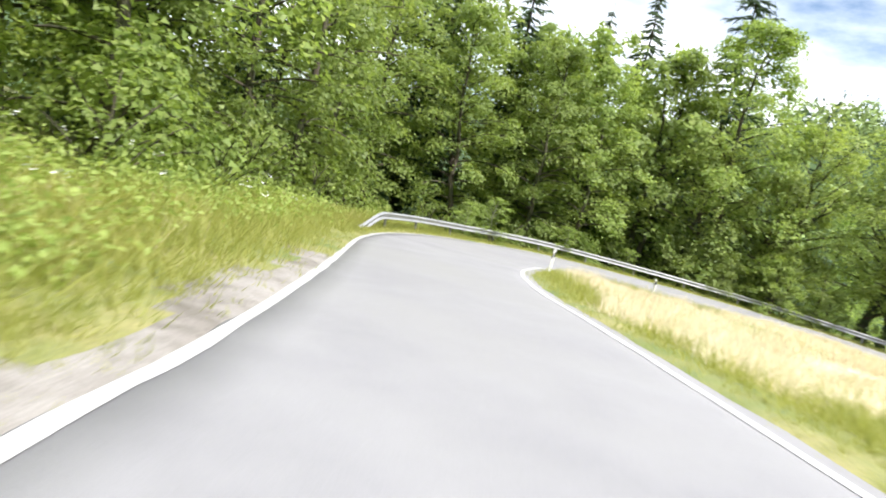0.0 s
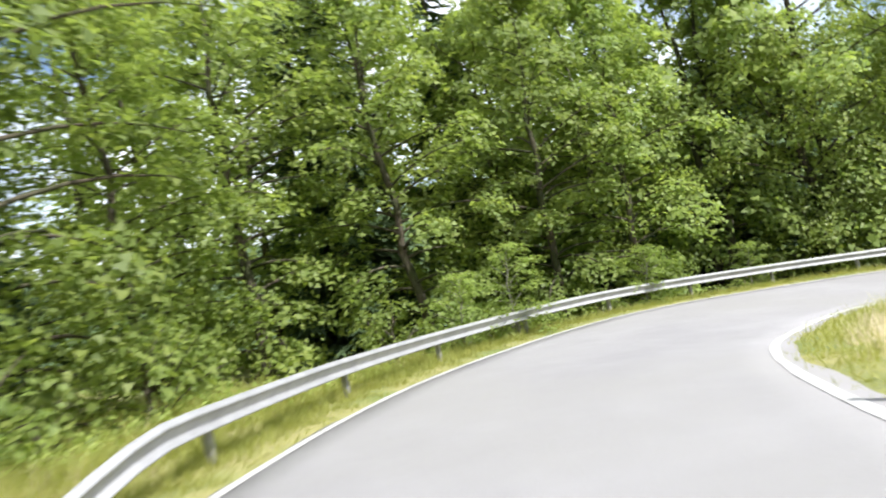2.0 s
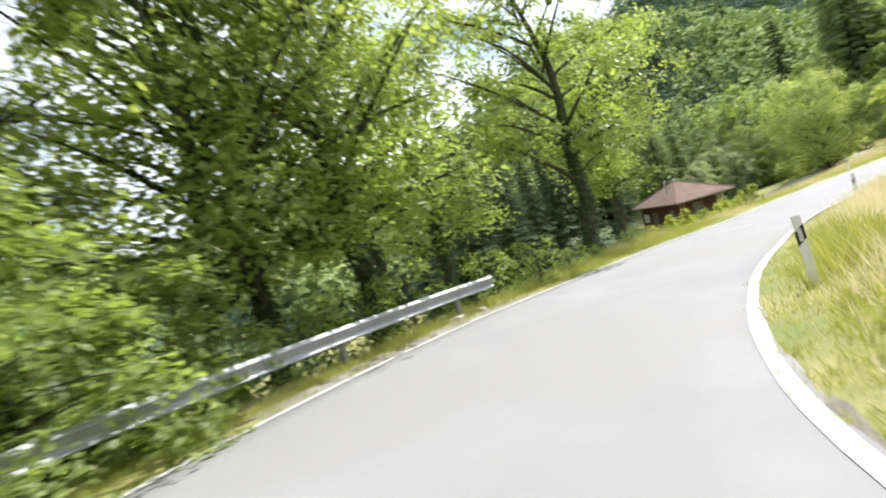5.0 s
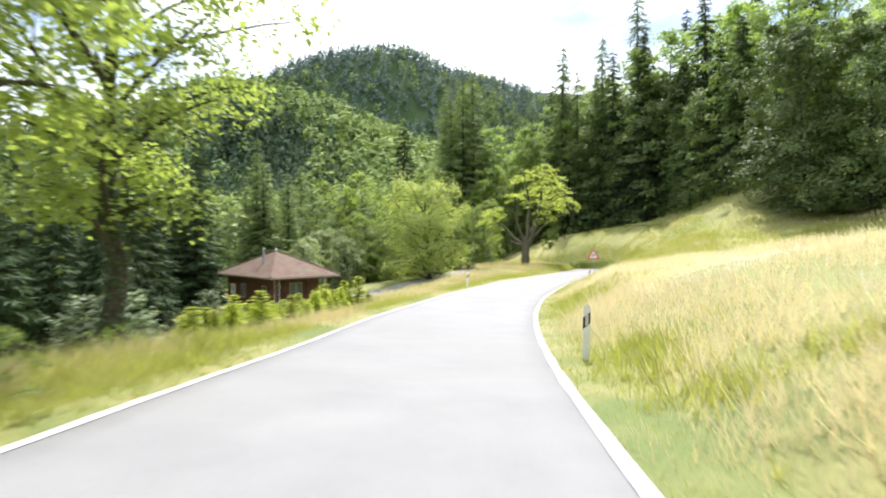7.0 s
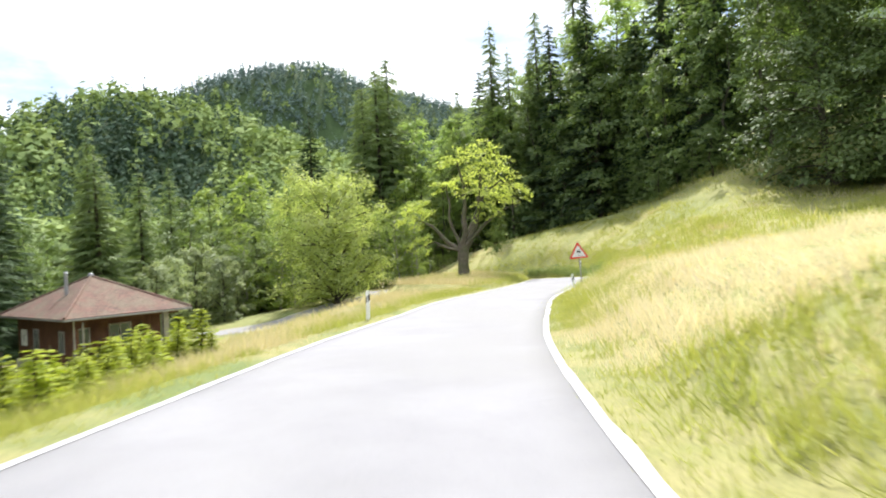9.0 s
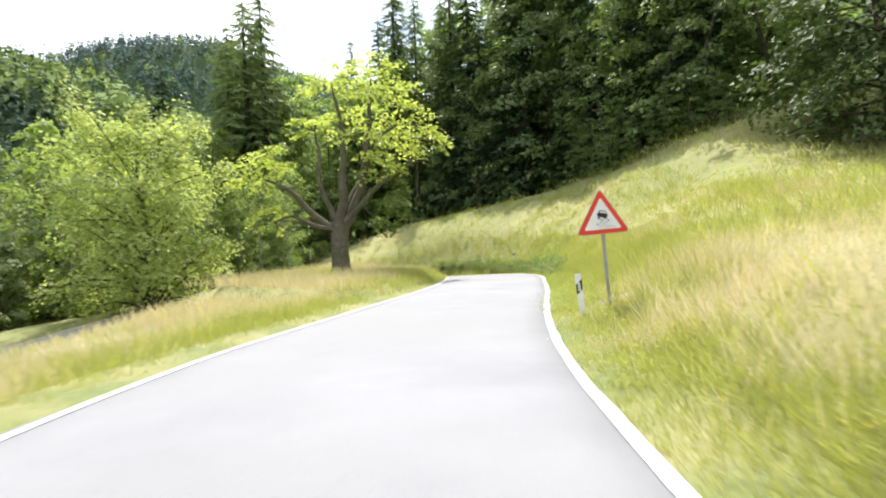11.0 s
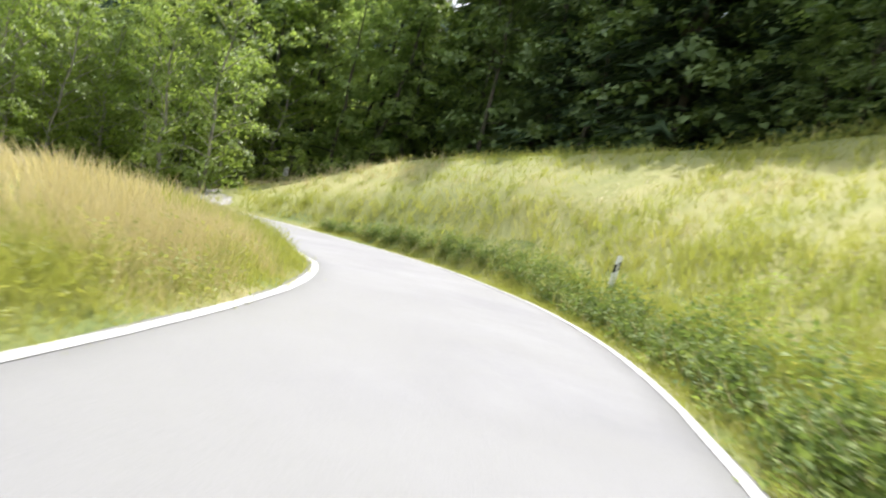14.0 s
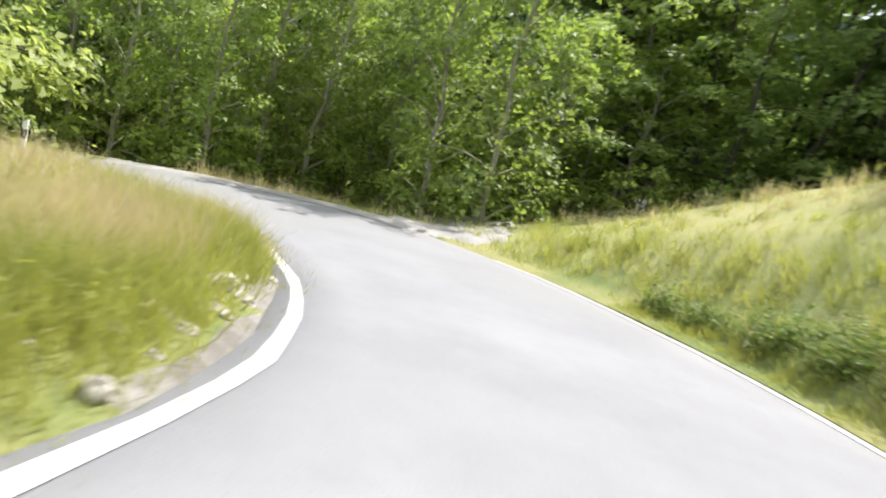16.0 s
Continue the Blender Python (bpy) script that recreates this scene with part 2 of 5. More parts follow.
def part_mesh(name, me, parent, label=""):
    ob = tagged(new(name, me), label)
    ob.parent = parent
    return ob


def part(name, bm, material, parent, label="", bevel=0.0):
    """Links a bmesh as one mesh object under a thing or a part."""
    if bevel:
        bmesh.ops.bevel(bm, geom=bm.edges[:], offset=bevel, segments=2, affect="EDGES", profile=0.7)
    me = bpy.data.meshes.new(name)
    bm.to_mesh(me)
    bm.free()
    me.materials.append(material)
    return part_mesh(name, me, parent, label)


def box(x0, y0, z0, x1, y1, z1):
    bm = bmesh.new()
    bmesh.ops.create_cube(bm, size=1)
    bm.transform(Matrix.Translation(((x0 + x1) / 2, (y0 + y1) / 2, (z0 + z1) / 2)) @ Matrix.Diagonal((x1 - x0, y1 - y0, z1 - z0, 1)))
    return bm


def rod(p, q, r0, r1=None, sides=10):
    bm = bmesh.new()
    p, q = Vector(p), Vector(q)
    bmesh.ops.create_cone(bm, cap_ends=True, segments=sides, radius1=r0, radius2=r0 if r1 is None else r1, depth=(q - p).length)
    bm.transform(Matrix.Translation((p + q) / 2) @ (q - p).to_track_quat("Z", "Y").to_matrix().to_4x4())
    return bm


def curve_points(pts, step):
    """A smooth line (Catmull-Rom) through rows of numbers, cut at about even steps."""
    p = np.asarray(pts, float)
    p = np.vstack([2 * p[0] - p[1], p, 2 * p[-1] - p[-2]])
    out = []
    for a, b, c, d in zip(p, p[1:], p[2:], p[3:]):
        k = max(2, int(np.linalg.norm((c - b)[:3]) / step))
        for u in np.arange(k) / k:
            out.append(0.5 * (2 * b + (c - a) * u + (2 * a - 5 * b + 4 * c - d) * u * u + (3 * b - a - 3 * c + d) * u ** 3))
    out.append(p[-2])
    return np.array(out)


# ------------------------------------------------------------------ road line: x, y, z, half width
ROAD_UP = [(2.4, -40, 3.4, 2.7), (1.7, -20, 1.7, 2.7), (1.15, -0.06, 0.0, 2.72), (1.05, 4.65, -0.44, 2.56), (0.84, 9.5, -0.89, 2.38), (0.63, 14.4, -1.45, 2.42),
           (0.7, 19.25, -1.94, 2.68), (1.46, 24.0, -2.46, 3.05), (3.02, 28.66, -2.98, 3.12), (5.54, 32.60, -3.51, 3.20), (9.30, 35.66, -3.9, 3.13),
           (13.82, 37.66, -4.39, 3.07), (18.88, 38.57, -4.86, 3.16), (23.85, 38.1, -5.23, 3.15), (30.06, 35.6, -5.62, 2.93), (35.63, 31.96, -5.95, 2.58)]
ROAD_DOWN = [(41.09, 28.07, -6.32, 2.5), (46.62, 24.06, -6.82, 2.61), (52.2, 19.79, -7.2, 2.72), (57.43, 15.09, -7.45, 2.67), (62.4, 10.24, -7.65, 2.7),
             (67.02, 5.0, -7.8, 2.66), (71.65, -0.46, -7.91, 2.69), (75.73, -6.42, -8.05, 2.6), (78.68, -11.47, -8.05, 2.38), (81.11, -15.27, -8.07, 2.25),
             (83.55, -18.71, -8.14, 2.33), (86.2, -21.85, -8.25, 2.41), (89.27, -24.7, -8.42, 2.54), (92.78, -27.03, -8.65, 2.68), (95.75, -28.34, -8.86, 2.88)]
ROAD_END = [(100.0, -29.5, -9.1, 3.1), (104.5, -29.2, -9.3, 3.1), (108.3, -27.2, -9.4, 3.0), (110.8, -23.3, -9.55, 2.8), (110.4, -18.0, -9.9, 2.6), (107.0, -11.5, -10.5, 2.5),
            (104.2, -5.0, -11.1, 2.4), (107.0, 1.0, -11.7, 2.4), (116.0, 8.0, -12.6, 2.4), (128.0, 22.0, -14.0, 2.4)]
ROAD = curve_points(ROAD_UP + ROAD_DOWN + ROAD_END, 0.8)
tang = np.gradient(ROAD[:, :2], axis=0)
tang /= np.linalg.norm(tang, axis=1)[:, None]
NORM = np.stack([-tang[:, 1], tang[:, 0]], 1)           # to the left of travel
ROAD_S = np.r_[0, np.cumsum(np.linalg.norm(np.diff(ROAD[:, :2], axis=0), axis=1))]


def edge(i, side, out=0.0):
    """A point beside the road line: side +1 left, -1 right, out metres outside the edge."""
    return ROAD[i, :2] + NORM[i] * side * (ROAD[i, 3] + out)


# ------------------------------------------------------------------ land
LAND = [(-9, -5, 1.3), (-9, 8, 0.0), (-8, 18, -1.0), (-8, 28, -2.3), (-25, 10, 3.0), (-25, 40, -1.0), (-2, 38, -4.2), (4, 45, -6.5), (16, 50, -8.0),
        (28, 48, -8.6), (40, 46, -9.0), (48, 31.5, -6.9), (0, 65, -6.0), (25, 70, -12.0), (60, 50, -14.0), (62, 30, -9.6), (95, 8, -11.7), (106, 17, -12.2),
        (86, 16, -11.8), (85, -3, -8.7), (97, -6, -9.9), (109, -9, -10.4), (92, -15.6, -7.75)]
LAND += [(96.8, -21, -7.95), (103, -22, -8.9), (105.5, -20, -9.3), (12, 14, -2.6), (16, 26, -4.2), (22, 8, -1.6), (32, 20, -4.2), (46, 14, -5.2), (41, -9, -2.8), (20, -20, 2.5),
         (55, 5.5, -5.6), (62, -5, -6.1), (57, -9.5, -5.6), (50, 0, -5.4), (51.5, -7, -5.4), (60, -18, -5.0), (66, -20, -4.9), (60, -26, -3.8), (68, -32, -2.7), (63, -33, -2.6), (57, -33, -2.3), (62, -42, 0.8), (70, -39, -0.4), (72, -18, -5.2), (74, -31, -2.2), (76, -40, 2.0), (94, -48, -0.6), (95, -41, -2.5), (99, -41, -2.7), (103, -41, -3.1), (107, -41, -3.6), (112, -41, -4.3), (117, -40, -5.3), (121, -37, -7.4), (97, -35.5, -5.6), (102, -35.5, -6.2), (108, -35.5, -6.9), (114, -33.5, -8.1), (103, -47, -3.0), (113, -47, -4.4), (114, -28.5, -9.45), (119, -29.5, -9.5), (123, -31, -9.55),
         (100, -62, 5.0), (56, -44, 2.2), (124, -37, -9.2), (128, -24, -10.2), (136, -40, -9.4), (125, -55, -4.0), (140, 0, -13.0), (120, 30, -15.0), (120, -10, -11.5)]
KNOTS = np.array([tuple(r[:3]) for r in ROAD[::9]] + LAND)


def bend(d2):
    return 0.5 * d2 * np.log(d2 + 1e-9)


kd = ((KNOTS[:, None, :2] - KNOTS[None, :, :2]) ** 2).sum(-1)
nk = len(KNOTS)
system = np.zeros((nk + 3, nk + 3))
system[:nk, :nk] = bend(kd) + np.eye(nk) * 6.0
system[:nk, nk], system[:nk, nk + 1:] = 1, KNOTS[:, :2]
system[nk:, :nk] = system[:nk, nk:].T
WEIGHTS = np.linalg.solve(system, np.r_[KNOTS[:, 2], 0, 0, 0])


def smooth(x, a, b):
    u = np.clip((x - a) / (b - a), 0, 1)
    return u * u * (3 - 2 * u)


def rough(p, scale, seed):
    """Soft value noise from a few summed waves."""
    r = np.random.RandomState(seed)
    s = np.zeros(len(p))
    for _ in range(7):
        k, ph = r.normal(size=2) / scale, r.uniform(0, 6.28)
        s += np.sin(p @ k + ph)
    return s / 7 ** 0.5


def far_land(p):
    """The valley and the wooded hills round the place."""
    x, y = p[:, 0], p[:, 1]
    z = -16 + 0 * x
    for cx, cy, h, sx, sy in ((868, -330, 246, 165, 270), (390, -62, 82, 105, 160), (1010, -790, 250, 300, 300), (330, 420, 80, 160, 160),
                              (120, -330, 150, 150, 170), (-260, 60, 90, 130, 300), (60, 520, 50, 260, 150), (1100, 300, 150, 300, 400), (620, -700, 150, 220, 240)):
        z = z + h * np.exp(-((x - cx) / sx) ** 2 - ((y - cy) / sy) ** 2)
    return z + rough(p, 40, 5) * 4


def near_road(p):
    """For points: distance outside the road's edge (negative on it), the road's height there, the side."""
    out, zr, sd = np.empty(len(p)), np.empty(len(p)), np.empty(len(p))
    for k in range(0, len(p), 20000):
        q = p[k:k + 20000]
        d = ((q[:, None] - ROAD[None, :, :2]) ** 2).sum(-1)
        i = d.argmin(1)
        lat = ((q - ROAD[i, :2]) * NORM[i]).sum(1)
        dist = np.sqrt(d[np.arange(len(q)), i])
        out[k:k + 20000], zr[k:k + 20000], sd[k:k + 20000] = dist - ROAD[i, 3], ROAD[i, 2], np.sign(lat)
    return out, zr, sd


def land(p):
    """Height of the ground at points (n, 2)."""
    p = np.asarray(p, float)
    z = np.empty(len(p))
    for k in range(0, len(p), 20000):
        q = p[k:k + 20000]
        z[k:k + 20000] = bend(((q[:, None] - KNOTS[None, :, :2]) ** 2).sum(-1)) @ WEIGHTS[:nk] + WEIGHTS[nk] + q @ WEIGHTS[nk + 1:]
    z += 0.10 * rough(p, 2.2, 2) + 0.05 * rough(p, 0.7, 3)
    far = smooth(np.hypot((p[:, 0] - 55) / 105, (p[:, 1] + 2) / 88), 0.85, 1.5)
    z = z * (1 - far) + far_land(p) * far
    out, zr, sd = near_road(p)
    w = smooth(out, 0.5, 3.6)
    end = smooth(p[:, 0], 77, 82) * (1 - smooth(p[:, 0], 103, 108)) * (p[:, 1] < -8)
    bank = end * smooth(out, 0.35, 1.3) * np.where(sd < 0, 0.62, 0.22)
    # the low earth mound the warning sign stands on
    w_mound = 0.42 * np.exp(-(((p[:, 0] - 71.4) ** 2 + (p[:, 1] + 6.2) ** 2) / 2.6)) * smooth(out, 0.3, 1.2)
    return w_mound + (zr - 0.16 + 0.14 * smooth(out, -0.35, 0.35) + bank) * (1 - w) + np.maximum(z, zr + bank - 0.3 * (1 - end) - 9 * (end < 0.5)) * w


def ground_z(x, y):
    return float(land([(x, y)])[0])

# ------------------------------------------------------------------ ground sheet
def spread(lo, hi, step, reach, grow=1.17):
    mid = np.arange(lo, hi + step / 2, step)
    outs, d, x = [], step, 0.0
    while x < reach:
        d *= grow
        x += min(d, 26 if x < 1150 else 110)
        outs.append(x)
    outs = np.array(outs)
    return np.r_[lo - outs[::-1], mid, hi + outs]


gx, gy = spread(-24, 136, 1.05, 2400), spread(-56, 58, 1.05, 2400)
GX, GY = np.meshgrid(gx, gy, indexing="ij")
flat = np.stack([GX.ravel(), GY.ravel()], 1)
gz = land(flat)
go, _, _ = near_road(flat)
gz -= 0.14 * (1 - smooth(go, 1.3, 2.2))
ix = np.arange(len(gx) * len(gy)).reshape(len(gx), len(gy))
quads = np.stack([ix[:-1, :-1], ix[1:, :-1], ix[1:, 1:], ix[:-1, 1:]], -1).reshape(-1, 4)
qc = flat[quads[:, 0]]
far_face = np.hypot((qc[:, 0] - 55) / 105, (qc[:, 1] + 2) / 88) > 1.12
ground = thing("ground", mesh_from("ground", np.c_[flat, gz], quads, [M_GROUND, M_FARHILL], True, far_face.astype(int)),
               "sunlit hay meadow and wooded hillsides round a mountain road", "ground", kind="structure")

# ------------------------------------------------------------------ road
N = len(ROAD)
rng = np.random.RandomState(11)
ACROSS = np.linspace(-1, 1, 9)


def row_of(x, y):
    """The road's row nearest to a place."""
    return int(((ROAD[:, :2] - (x, y)) ** 2).sum(1).argmin())


# how far the asphalt reaches past the nominal edge, on either side
wobble = 0.035 * np.sin(ROAD_S * 1.9) * np.sin(ROAD_S * 0.37 + 1) + 0.02 * rng.normal(size=N)
REACH = {1: wobble + np.interp(np.arange(N), [0, row_of(1.4, 24), row_of(80, -14), row_of(86, -22), row_of(99.9, -29.5), row_of(102, -29.6), row_of(106.3, -28.4), N], [0.2, 0.0, 0.0, 0.2, 0.26, 0.42, 0.66, 0.6]),
         -1: wobble + np.interp(np.arange(N), [0, row_of(1, 16), row_of(4, 30), row_of(28, 36.5), row_of(38, 30), N], [0.22, 0.22, 0.26, 0.26, 0.02, 0.0])}
REACH[-1] = REACH[-1] + np.interp(np.arange(N), [0, row_of(98, -29.2), row_of(102, -29.6), row_of(105, -28.9), row_of(108, -27.4), row_of(109.5, -25.5), N], [0, 0, -0.24, -0.4, -0.3, 0, 0])
rv, rf = [], []
for i in range(N):
    for a in ACROSS:
        w = ROAD[i, 3] + REACH[1 if a > 0 else -1][i]
        p = ROAD[i, :2] + NORM[i] * a * w
        rv.append((p[0], p[1], ROAD[i, 2] + 0.03 * (1 - a * a)))
    for a in (-1, 1):
        p = ROAD[i, :2] + NORM[i] * a * (ROAD[i, 3] + REACH[a][i] + 0.03)
        rv.append((p[0], p[1], ROAD[i, 2] - 0.22))
K = 11
for i in range(N - 1):
    for j in range(8):
        rf.append((i * K + j, i * K + K + j, i * K + K + j + 1, i * K + j + 1)[::-1])
    rf.append((i * K + 9, i * K + K + 9, i * K + K, i * K)[::-1])
    rf.append((i * K + 8, i * K + K + 8, i * K + K + 10, i * K + 10)[::-1])
road = thing("road", mesh_from("road", rv, rf, M_ASPHALT, True), "pale grey asphalt mountain road with white edge lines", "road", kind="structure")


def road_top(i, lat, side):
    """Height of the asphalt at road row i, lat metres from its middle."""
    return ROAD[i, 2] + 0.03 * (1 - min(1.0, lat / (ROAD[i, 3] + REACH[side][i])) ** 2)


# the painted lines wander a little about the road's nominal edge
LINE_SHIFT = {1: np.interp(np.arange(N), [0, row_of(0.6, 14), row_of(1.4, 24), row_of(78, -11), row_of(83, -18), row_of(90, -25.2), row_of(95.5, -28.2), row_of(99.9, -29.5),
                                         row_of(101.7, -29.6), row_of(103.2, -29.5), row_of(106.3, -28.4), N], [0, 0, -0.1, -0.1, 0.1, 0.06, 0.08, 0.04, 0.18, 0.32, 0.48, 0.4]),
              -1: np.interp(np.arange(N), [0, row_of(1, 8), row_of(0.7, 18), row_of(1.5, 24), row_of(4.5, 31.3), row_of(8.5, 35.2), row_of(13, 37.4), row_of(20, 38.5), row_of(24, 38), row_of(29, 36),
                                          row_of(35, 32.3), row_of(41, 28), row_of(47, 23.7), row_of(52, 20), row_of(62, 10.2), row_of(98, -29.2), row_of(102, -29.6), row_of(105, -28.9), row_of(108, -27.4), row_of(109.5, -25.5), N],
                            [-0.02, -0.08, -0.08, -0.08, -0.02, 0.10, 0.14, 0.16, 0.14, 0.16, 0.12, -0.02, 0.0, 0.06, -0.04, -0.1, -0.34, -0.5, -0.4, 0.0, 0.0])}


def line_strip(i0, i1, side, a, b, seed):
    """A painted band along the road from a to b metres outside the edge, with a worn rim."""
    r = np.random.RandomState(seed)
    v = []
    for i in range(i0, i1):
        j0, j1 = r.normal(size=2) * 0.008
        for k in range(3):
            o = (a + j0) * (1 - k / 2) + (b + j1) * k / 2 + LINE_SHIFT[side][i]
            p = edge(i, side, o)
            v.append((p[0], p[1], road_top(i, ROAD[i, 3] + o, side) + 0.007))
    f = np.array([(n * 3 + k, n * 3 + k + 1, n * 3 + k + 4, n * 3 + k + 3) for n in range(i1 - i0 - 1) for k in range(2)])
    return part_mesh("edge_line", mesh_from("edge_line", v, f[:, ::-1] if side < 0 else f, M_LINE, True), road, "worn white edge line")


J_END = row_of(109.2, -26.2)
line_strip(0, N, 1, -0.075, 0.075, 1)
line_strip(0, J_END, -1, -0.075, 0.075, 2)
line_strip(row_of(110.8, -20), N, -1, -0.075, 0.075, 3)


def verge_strip(side, earth, seed):
    """The grassy rim that joins the asphalt and the land; earth: stretches of bare soil as (first row, last row, width)."""
    cols = np.array([-0.02, 0.28, 0.5, 0.75, 1.05, 1.4, 1.8, 2.4])
    r = np.random.RandomState(seed)
    v = np.array([[*edge(i, side, c + (0.04 * r.normal() if c > 0.2 else 0)), 0] for i in range(N) for c in cols])
    v[:, 2] = land(v[:, :2]) + 0.025
    v = v.reshape(N, len(cols), 3)
    v[:, 0, 2] = ROAD[:, 2] - 0.05
    v[:, 1, 2] = np.where(REACH[side] > 0.25, ROAD[:, 2] - 0.04, np.maximum(v[:, 1, 2], ROAD[:, 2] - 0.01))
    v[:, 2, 2] = np.where(REACH[side] > 0.4, ROAD[:, 2] - 0.02, v[:, 2, 2])
    v[:, 3, 2] = np.where(REACH[side] > 0.6, ROAD[:, 2] - 0.02, v[:, 3, 2])
    v[:, -1, 2] -= 0.16
    k = len(cols)
    f = np.array([(n * k + c, n * k + c + 1, n * k + k + c + 1, n * k + k + c) for n in range(N - 1) for c in range(k - 1)])
    rows, cc = f[:, 0] // k, cols[f[:, 0] % k]
    soil = np.zeros(len(f), int)
    for i0, i1, w, mat in earth:
        soil[(rows >= i0) & (rows < i1) & (cc < w + 0.2 * np.sin(rows * 0.9) + 0.06 * r.normal(size=len(rows)))] = mat
    me = mesh_from("verge", v.reshape(-1, 3), f if side > 0 else f[:, ::-1], [M_TURF, M_DIRT, M_GRAVEL], True, soil)
    return thing("verge", me, "grassy verge with patches of bare earth beside the asphalt", "verge", kind="structure")


verge_strip(1, ((0, row_of(0.6, 13), 0.68, 1), (row_of(98.3, -29.2), row_of(103.5, -29.5), 0.5, 1), (row_of(26, 37), row_of(33, 33), 0.8, 1)), 4)
verge_strip(-1, ((row_of(4, 30), row_of(30, 35), -0.12, 1), (row_of(109.4, -26.0), row_of(110.6, -19), 1.3, 2)), 5)

# bare earth round the foot of the warning sign
def earth_patch(cx, cy, ax, ay, half, wide):
    """An uneven oval of soil that follows the ground and thins out at its rim."""
    pts, n, rings = [], 22, 5
    for k in range(rings + 1):
        for a in range(n):
            ang = 2 * math.pi * a / n
            ragged = 1 + 0.16 * math.sin(3 * ang + 1) + 0.12 * math.sin(7 * ang)
            u, w = half * ragged * k / rings * math.cos(ang), wide * ragged * k / rings * math.sin(ang)
            pts.append((cx + ax * u - ay * w, cy + ay * u + ax * w, k / rings))
    pts = np.array(pts)
    z = land(pts[:, :2]) + 0.02 + 0.035 * rough(pts[:, :2], 0.14, 8) * (1 - pts[:, 2] ** 2) - 0.07 * (pts[:, 2] > 0.95)
    f = [(k * n + a, k * n + (a + 1) % n, (k + 1) * n + (a + 1) % n, (k + 1) * n + a) for k in range(rings) for a in range(n)]
    return thing("bare_earth", mesh_from("bare_earth", np.c_[pts[:, :2], z], np.array(f)[:, ::-1], M_EARTH, True), "patch of bare brown earth in the roadside grass", "earth", kind="structure")


earth_patch(71.2, -6.6, 0.62, -0.78, 1.7, 0.42)
earth_patch(54.2, 26.9, 0.85, -0.5, 1.6, 0.5)
earth_patch(72.3, -8.6, 0.55, -0.83, 1.2, 0.5)
earth_patch(72.1, -8.3, 0.62, -0.78, 0.9, 0.45)

# gravel lay-by where a track leaves the bend
lay = []
lay_f = []
for a in range(13):
    for b in range(9):
        half = min(1.2 + 0.4 * a, 2.4 - 0.05 * a)
        x, y = 111.4 + a * 1.1, -27.6 - 0.16 * a + half * (b - 4) / 4 + 0.25 * math.sin(a * 1.7 + b)
        lay.append((x, y))
lz = land(np.array(lay))
out_l, zr_l, _ = near_road(np.array(lay))
lz = np.where(out_l < 1.2, np.maximum(lz, zr_l - 0.03), lz) + 0.09
lz = np.where(out_l < -0.1, zr_l - 0.06, lz)
rim = np.array([b in (0, 8) or a in (0, 12) for a in range(13) for b in range(9)])
lz = lz + 0.03 - 0.3 * rim
for a in range(12):
    for b in range(8):
        lay_f.append((a * 9 + b, a * 9 + 9 + b, a * 9 + 10 + b, a * 9 + b + 1))
thing("lay_by", mesh_from("lay_by", np.c_[np.array(lay), lz], lay_f, M_GRAVEL, True), "pale gravel lay-by at the start of a forest track", "gravel", kind="structure")


# ------------------------------------------------------------------ tubes, leaves
class Mesher:
    """Gathers tubes (quads) as arrays."""

    def __init__(self):
        self.v, self.f, self.n = [], [], 0

    def tube(self, pts, radii, sides=6):
        pts, radii = np.asarray(pts, float), np.asarray(radii, float)
        t = np.gradient(pts, axis=0)
        t /= np.linalg.norm(t, axis=1)[:, None] + 1e-9
        ref = np.array([1.0, 0.2, 0.0]) if abs(t[0][0]) < 0.8 else np.array([0.0, 1.0, 0.2])
        u = np.cross(t, ref)
        u /= np.linalg.norm(u, axis=1)[:, None] + 1e-9
        w = np.cross(t, u)
        ang = np.arange(sides) * 2 * math.pi / sides
        ring = pts[:, None] + radii[:, None, None] * (np.cos(ang)[None, :, None] * u[:, None] + np.sin(ang)[None, :, None] * w[:, None])
        k = len(pts)
        idx = self.n + np.arange(k * sides).reshape(k, sides)
        nxt = np.roll(idx, -1, 1)
        self.v.append(ring.reshape(-1, 3))
        self.f.append(np.stack([idx[:-1], nxt[:-1], nxt[1:], idx[1:]], -1).reshape(-1, 4))
        self.n += k * sides

    def mesh(self, name, mat):
        return mesh_from(name, np.vstack(self.v), np.vstack(self.f), mat, True)


def unit(a):
    return a / (np.linalg.norm(a, axis=-1, keepdims=True) + 1e-9)


def leaf_cards(centres, normals, size, r, aspect=0.62, along=None):
    """Folded-diamond leaves at centres: four corners each."""
    n = len(centres)
    size = np.broadcast_to(size, n)[:, None]
    a = along if along is not None else r.normal(size=(n, 3))
    u = unit(a - (a * normals).sum(1, keepdims=True) * normals)
    w = np.cross(normals, u)
    droop = normals * size * -0.12
    v = np.stack([centres - u * size * 0.5 + droop, centres + w * size * 0.5 * aspect - u * size * 0.05, centres + u * size * 0.5 + droop,
                  centres - w * size * 0.5 * aspect - u * size * 0.05], 1).reshape(-1, 3)
    return v, np.arange(4 * n).reshape(-1, 4)


